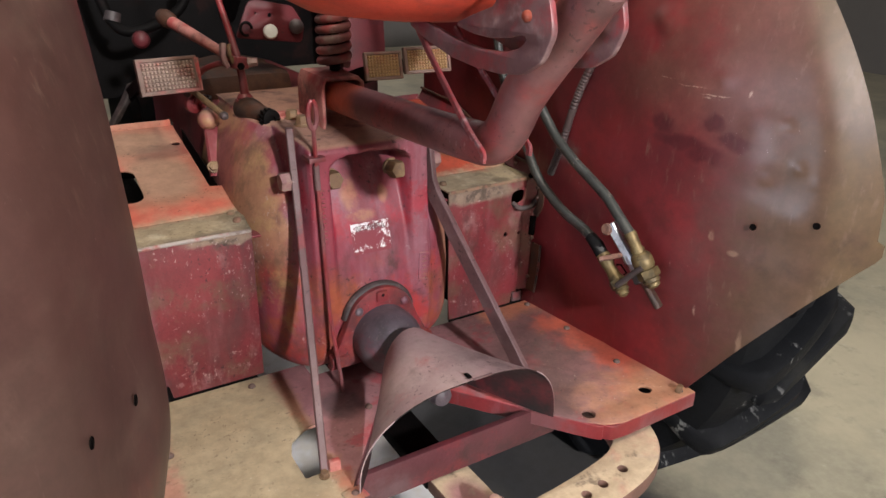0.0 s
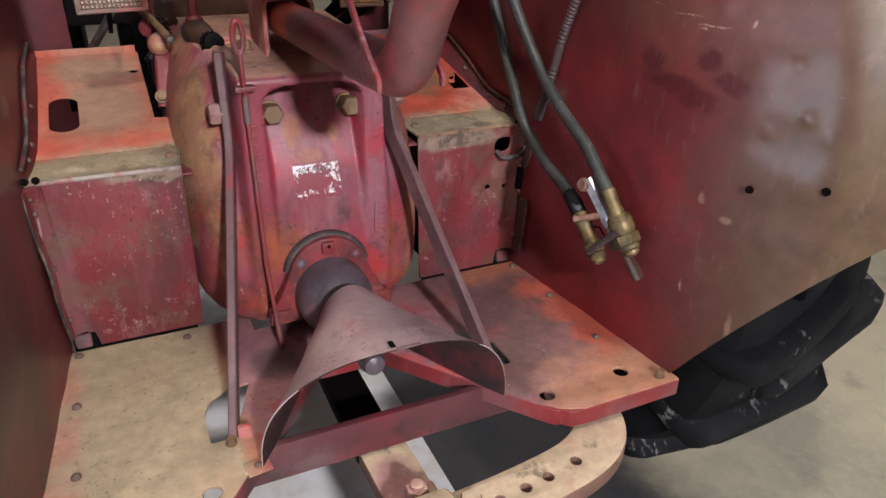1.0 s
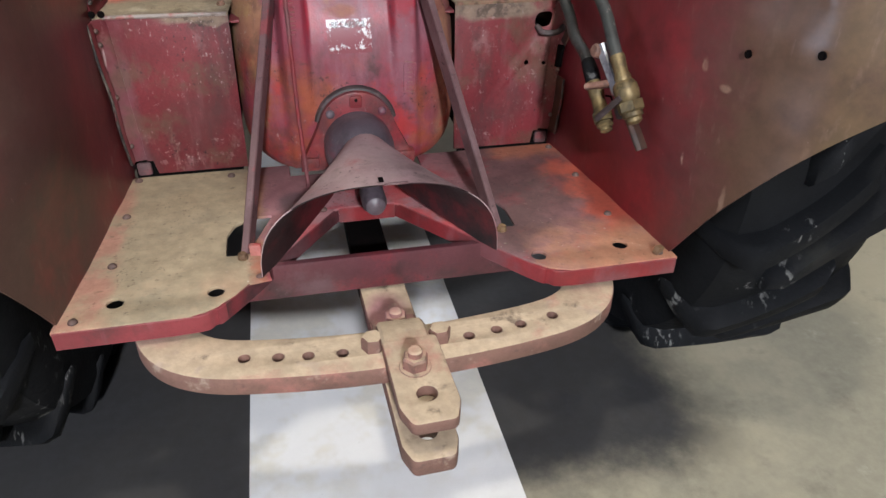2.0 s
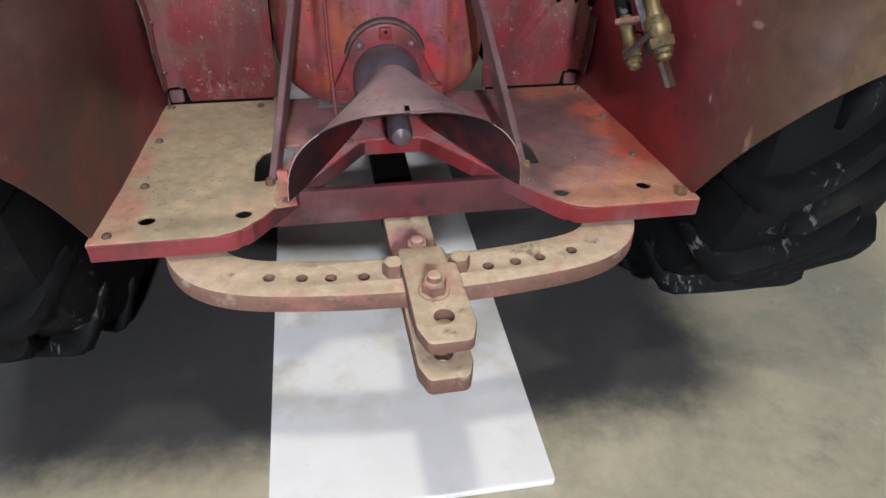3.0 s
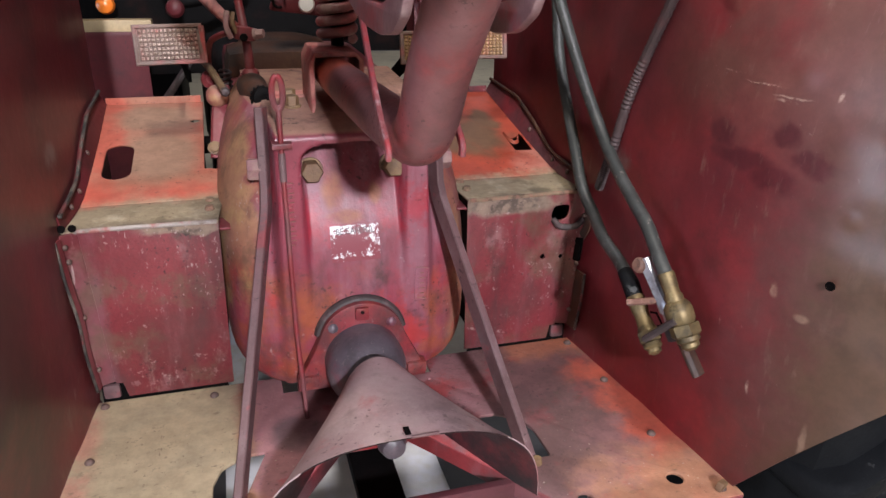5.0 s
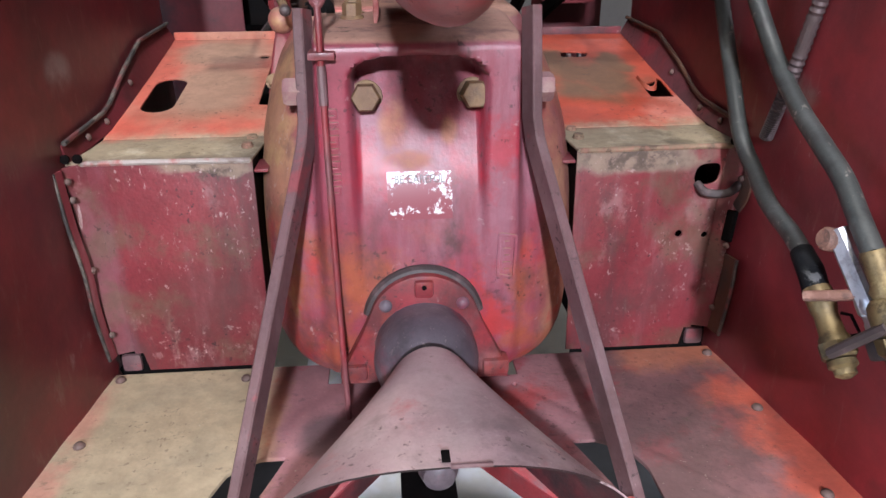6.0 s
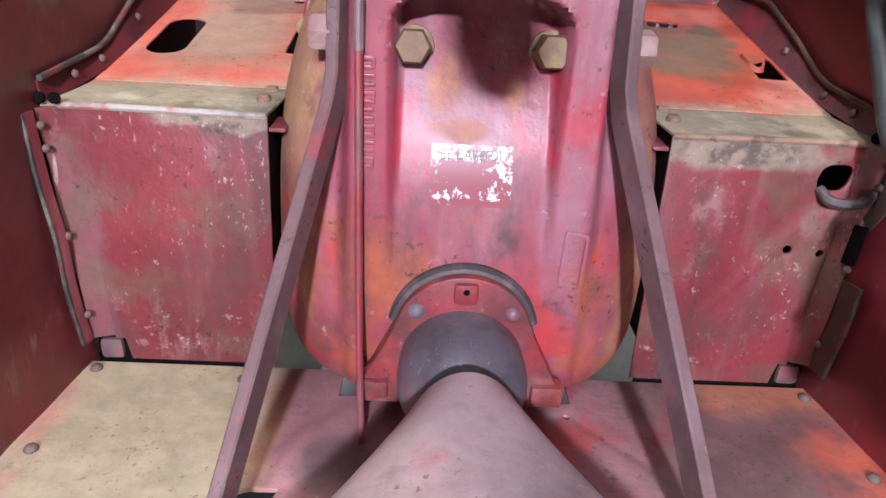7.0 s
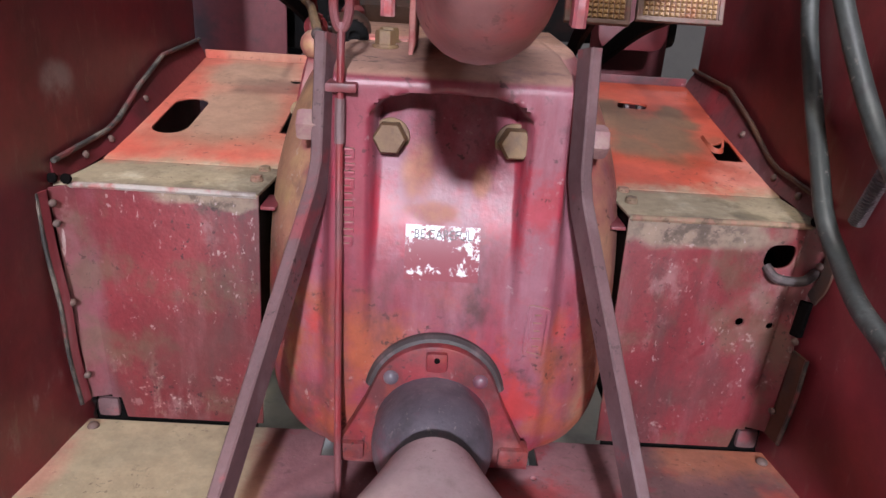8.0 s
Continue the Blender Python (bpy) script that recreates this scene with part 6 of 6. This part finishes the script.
def valve():
    top, tail = (0.353, 0.104, 0.852), (0.391, 0.006, 0.722)
    b0, b1 = (0.356, 0.060, 0.846), (0.373, 0.008, 0.766)
    a0, a1 = (0.350, 0.108, 0.786), (0.353, 0.050, 0.734)
    db, da = Vector(b1) - Vector(b0), Vector(a1) - Vector(a0)
    lb, la = db.length, da.length
    v = tpart("coupling", band(bmesh.new(), [top, along(top, tail, 0.25), along(top, tail, 0.46)], (0.8, 0.5, 0), 0.025, 0.017, 0.003), M_STEEL, "pair of brass hose fittings on a bright steel bar, hanging by the fender")
    dt = Vector(tail) - Vector(top)
    tpart("steel_nose", lathe(bmesh.new(), [(0.0125, -0.006), (0.0135, 0.0), (0.0135, 0.008), (0.0115, 0.010), (0.0115, 0.016), (0.0125, 0.018), (0.0125, 0.024), (0.008, 0.028)], along(top, tail, 0.40), dt, 18), M_STEEL, "ribbed steel nose", v)
    tpart("cap_screw", lathe(bmesh.new(), [(0.008, 0), (0.0105, 0.002), (0.0105, 0.011), (0.008, 0.014), (0.004, 0.014)], along(top, tail, 0.08) + Vector((-0.006, 0.006, 0)), (-0.8, -0.1, 0.2), 14), M_RUSTSCREW, "rusty round screw head", v)
    tpart("sleeve", lathe(bmesh.new(), [(0.0105, -0.004), (0.0115, 0.0), (0.0100, lb * 0.24), (0.0125, lb * 0.30), (0.0115, lb * 0.36)], b0, db, 16), M_BRASS, "brass sleeve", v)
    tpart("collar", lathe(bmesh.new(), [(0.0130, lb * 0.36), (0.0175, lb * 0.42), (0.0185, lb * 0.50), (0.0180, lb * 0.62), (0.0150, lb * 0.68)], b0, db, 20), M_BRASS, "brass collar", v)
    tpart("brass_nut", hexbolt(along(b0, b1, 0.68), db, 0.034, 0.016), M_BRASS, "brass nut", v)
    tpart("brass_cap", lathe(bmesh.new(), [(0.0150, 0), (0.0155, 0.006), (0.0120, 0.009), (0.0120, 0.014), (0.007, 0.018)], along(b0, b1, 0.84), db, 16), M_BRASS, parent=v)
    tpart("ferrule", tube(bmesh.new(), [(0.3545, 0.152, 0.8085), (0.352, 0.13, 0.80), (0.350, 0.108, 0.784)], [0.0108, 0.0122, 0.0118], 14), M_TYRE, "black hose end sleeve", v)
    tpart("sleeve", lathe(bmesh.new(), [(0.0120, -0.006), (0.0130, 0.0), (0.0120, la * 0.20), (0.0105, la * 0.26), (0.0115, la * 0.50), (0.0135, la * 0.54), (0.0135, la * 0.62)], a0, da, 16), M_BRASS, "brass sleeve", v)
    tpart("brass_nut", hexbolt(along(a0, a1, 0.60), da, 0.029, 0.014), M_BRASS, "brass nut", v)
    tpart("brass_cap", lathe(bmesh.new(), [(0.0125, 0), (0.0130, 0.005), (0.0095, 0.008), (0.0095, 0.013), (0.004, 0.016)], along(a0, a1, 0.80), da, 14), M_BRASS, parent=v)
    tpart("clip", band(bmesh.new(), [along(a0, a1, 0.02) + Vector((-0.014, -0.004, 0.002)), along(top, tail, 0.34) + Vector((0.004, -0.008, 0))], (0, 0.6, 0.8), 0.009, 0.020, 0.002), M_RUSTSCREW, "pale rusty clip plate", v)
    tpart("wire_clip", tube(bmesh.new(), [along(a0, a1, 0.22) + Vector((0.008, -0.010, 0.004)), along(a0, a1, 0.24) + Vector((0.016, -0.012, 0.004)), along(a0, a1, 0.46) + Vector((0.018, -0.012, 0.004)), along(a0, a1, 0.48) + Vector((0.010, -0.012, 0.004))], 0.0016, 6), M_BLACK, "black wire clip", v)
    tpart("clamp_bar", band(bmesh.new(), [along(a0, a1, 0.62) + Vector((-0.014, -0.013, 0.0)), along(b0, b1, 0.56) + Vector((-0.014, -0.010, 0.0))], (0, 0.7, 0.7), 0.010, 0.008, 0.003), M_DARKRIM, "dark clamp bar", v)
    tpart("block", box(bmesh.new(), along(top, tail, 0.62) + Vector((-0.003, -0.002, 0)), (0.030, 0.020, 0.022), 0.004, pose(0, 0, 0, -35, 0, 20)), M_DARKRIM, "dark block", v)
    tpart("tail_lever", band(bmesh.new(), [along(top, tail, 0.60), along(top, tail, 0.92), along(top, tail, 1.0)], (0.8, 0.5, 0), 0.023, 0.011, 0.004), M_DARKBROWN, "short brown lever tail", v)


valve()

# ---------------------------------------------------------------- drawbar
def arc_bar():
    mid = [(-0.325, 0.06), (-0.325, 0.00), (-0.312, -0.045), (-0.285, -0.078), (-0.24, -0.100), (-0.17, -0.113), (-0.08, -0.122), (0.0, -0.124)]
    mid = mid + [(-x, y) for x, y in reversed(mid[:-1])]
    sp = spline([(x, y, 0) for x, y in mid], 5)
    left, right = [], []
    for i, q in enumerate(sp):
        d = (sp[min(i + 1, len(sp) - 1)] - sp[max(i - 1, 0)]).normalized()
        n = Vector((-d.y, d.x, 0)) * 0.036
        left.append(((q + n).x, (q + n).y))
        right.append(((q - n).x, (q - n).y))
    hl = [ring(x, y, 0.0115, 16) for x, y in ((-0.21, -0.106), (-0.165, -0.113), (-0.125, -0.118), (-0.079, -0.122), (0.10, -0.122), (0.142, -0.117), (0.18, -0.112), (0.232, -0.102))]
    bm = plate(left + right[::-1], hl, 0.030, pose(0, 0, 0.505), 0.004)
    bar = tpart("drawbar_arc", bm, M_RUST, "curved rusty drawbar with a row of holes")
    for x in (-0.037, 0.057):
        tpart("bolt", hexbolt((x, -0.120, 0.520), (0, 0, 1), 0.028, 0.020, 0.0, x), M_RUST, "stop bolt beside the tongue", bar)
    return bar


arc_bar()
tongue = tpart("drawbar_tongue", plate(rounded([(-0.033, 0.07), (0.033, 0.07), (0.033, -0.272), (0.024, -0.297), (-0.024, -0.297), (-0.033, -0.272)], 0.005), [ring(0.0, -0.255, 0.0165)], 0.028, pose(0.005, 0, 0.474, 0, 0, 1.5), 0.004), M_RUST, "flat pinkish rusty drawbar tongue with a clevis")
tpart("step", band(bmesh.new(), [(0.004, -0.045, 0.499), (0.004, -0.078, 0.500), (0.004, -0.088, 0.512), (0.005, -0.096, 0.530), (0.006, -0.112, 0.534), (0.007, -0.16, 0.534)], (1, 0, 0), 0.066, 0.020, 0.004), M_RUST, parent=tongue)
tpart("top_plate", plate(rounded([(-0.034, -0.14), (0.034, -0.14), (0.035, -0.262), (0.025, -0.290), (-0.025, -0.290), (-0.035, -0.262)], 0.005), [ring(0.0, -0.245, 0.0165)], 0.020, pose(0.007, 0, 0.5345, 0, 0, 1.5), 0.004), M_RUST, "upper clevis plate with a pin hole", tongue)
tpart("bolt", hexbolt((0.004, -0.066, 0.508), (0, 0, 1), 0.030, 0.018, 0.020, 0.4, 0.008), M_RUST, "clevis bolt", tongue)
tpart("bolt", hexbolt((0.008, -0.196, 0.544), (0, 0, 1), 0.030, 0.017, 0.021, 0.2, 0.010), M_RUST, "clevis bolt with a washer", tongue)
# Forward part of the tongue, blackened to paint in the platform's shade.
tpart("shank", box(bmesh.new(), (-0.002, 0.42, 0.474), (0.066, 0.70, 0.026), 0.003), M_BLACK, "shank running forward, coloured black for the shade it lies in", tongue)
tpart("spacer", lathe(bmesh.new(), [(0.018, 0), (0.018, 0.04)], (0.012, -0.225, 0.487), (0, 0, 1), 16), M_RUST, parent=tongue)
cb = tpart("cross_bar", box(bmesh.new(), (0.0, 0.060, 0.524), (0.44, 0.012, 0.062), 0.002), M_CROSS, "dark red flat cross bar under the platform")
for s in (-1, 1):
    tpart("stay", box(bmesh.new(), (s * 0.325, 0.10, 0.531), (0.07, 0.26, 0.022), 0.003), M_MAUVE, "stay between platform and drawbar")

# ---------------------------------------------------------------- wheels
def wheel(s):
    cx, cy, cz = s * 0.652, 0.41, 0.675
    nar = 0.79
    bm = bmesh.new()
    prof = [(0.29, -0.10), (0.33, -0.150), (0.385, -0.178), (0.43, -0.183), (0.47, -0.176), (0.497, -0.160), (0.510, -0.12), (0.514, 0.0), (0.510, 0.12), (0.497, 0.160), (0.47, 0.176), (0.43, 0.183), (0.385, 0.178), (0.33, 0.150), (0.29, 0.10)]
    lathe(bm, [(r, h * nar) for r, h in prof], (cx, cy, cz), (1, 0, 0), 72, cap=False)
    ty = tpart("wheel", bm, M_TYRE, "rear wheel with a worn black tractor tyre")
    bm = lathe(bmesh.new(), [(0.10, -0.03), (0.24, -0.03), (0.285, -0.09), (0.295, -0.08), (0.295, 0.08), (0.285, 0.07), (0.24, 0.0), (0.10, 0.0)], (cx, cy, cz), (1, 0, 0), 40)
    tpart("rim", bm, M_BLACK, "dark wheel rim", ty)
    # one slanted tread bar, shared by all: rounded nose on the shoulder, then a long curved block
    tpl = bmesh.new()
    secs = []
    for k in range(13):
        t = k / 12
        x = (-0.192 + 0.262 * t) * nar
        a = 0.10 * t + 0.20 * t * t
        nose = min(1.0, (t / 0.12)) ** 0.5
        r0 = 0.43 + 0.075 * min(1, t / 0.22)
        r1 = r0 + 0.012 + 0.040 * nose * min(1.0, (1.04 - t) / 0.12)
        if t > 0.22:
            r1 = min(r1, 0.546)
        w = (0.050 - 0.006 * t) * (0.55 + 0.45 * nose)
        secs.append([(x, r0, a - w * 1.08), (x, r0 + 0.7 * (r1 - r0), a - w), (x, r1, a - w * 0.74), (x, r1 + 0.002, a), (x, r1, a + w * 0.74), (x, r0 + 0.7 * (r1 - r0), a + w), (x, r0, a + w * 1.08)])
    rows = [[tpl.verts.new((x, r * math.sin(a), r * math.cos(a))) for x, r, a in q] for q in secs]
    m = len(rows[0])
    for a, b in zip(rows, rows[1:]):
        for i in range(m):
            j = (i + 1) % m
            tpl.faces.new((a[i], a[j], b[j], b[i]))
    tpl.faces.new(rows[0])
    tpl.faces.new(rows[-1])
    bmesh.ops.recalc_face_normals(tpl, faces=tpl.faces)
    for fc in tpl.faces:
        fc.smooth = True
    for e in tpl.edges:
        if len(e.link_faces) == 2 and e.calc_face_angle() > 0.9:
            e.smooth = False
    me = bpy.data.meshes.new("tread_bar")
    tpl.to_mesh(me)
    tpl.free()
    me.materials.append(M_LUG)
    for i in range(32):
        side = 1 if i % 2 else -1
        ob = new("tread_bar", me)
        m = Matrix.Translation((cx, cy, cz - GROUND)) @ pose(0, 0, 0, i * 360 / 32)
        if side < 0:
            m = m @ pose(0, 0, 0, 0, 0, 180) @ Matrix.Identity(4)
        ob.matrix_world = m
        ob.parent = ty


wheel(1)
wheel(-1)

# ---------------------------------------------------------------- things in the distance
# Made-up black block with two front plates; it darkens the background.
cabinet = thing("background_block", "tall black block added to darken the background far behind the tractor", "cabinet", (-1.3, 2.9, GROUND))
part("body", box(bmesh.new(), (0, 0, 1.0), (1.9, 0.6, 2.0), 0.01), M_BLACK, cabinet)
for dx in (-0.47, 0.47):
    part("door", box(bmesh.new(), (dx, -0.31, 1.0), (0.92, 0.02, 1.9), 0.004), M_BLACK, cabinet)



def far_wheel(at, radius, width):
    """A lugged tyre of another machine parked beyond the fender."""
    w = thing("machine_wheel", "large black lugged wheel of another parked machine", "wheel", at)
    k = radius
    part("tyre", lathe(bmesh.new(), [(0.5 * k, -0.4 * width), (0.75 * k, -0.5 * width), (0.92 * k, -0.42 * width), (0.95 * k, 0.0), (0.92 * k, 0.42 * width), (0.75 * k, 0.5 * width), (0.5 * k, 0.4 * width)], (0, 0, radius), (1, 0, 0), 56, cap=False), M_TYRE, w)
    part("rim", lathe(bmesh.new(), [(0.05, -0.03), (0.4 * k, -0.03), (0.5 * k, -0.38 * width), (0.51 * k, 0.38 * width), (0.4 * k, 0.03), (0.05, 0.03)], (0, 0, radius), (1, 0, 0), 40), M_RED, w, "red wheel rim")
    for i in range(36):
        a = 2 * math.pi * i / 36
        bm = box(bmesh.new(), (0, 0, 0), (width * 0.5, 0.06, 0.06), 0.008, pose(0, 0, 0, 0, 0, 28 if i % 2 else -28))
        bm.transform(pose(0, 0, radius, math.degrees(a)) @ pose((-0.24 if i % 2 else 0.24) * width, 0, 0.96 * k))
        part("tread_bar", bm, M_TYRE, w)


far_wheel((1.86, 1.55, GROUND), 0.68, 0.34)
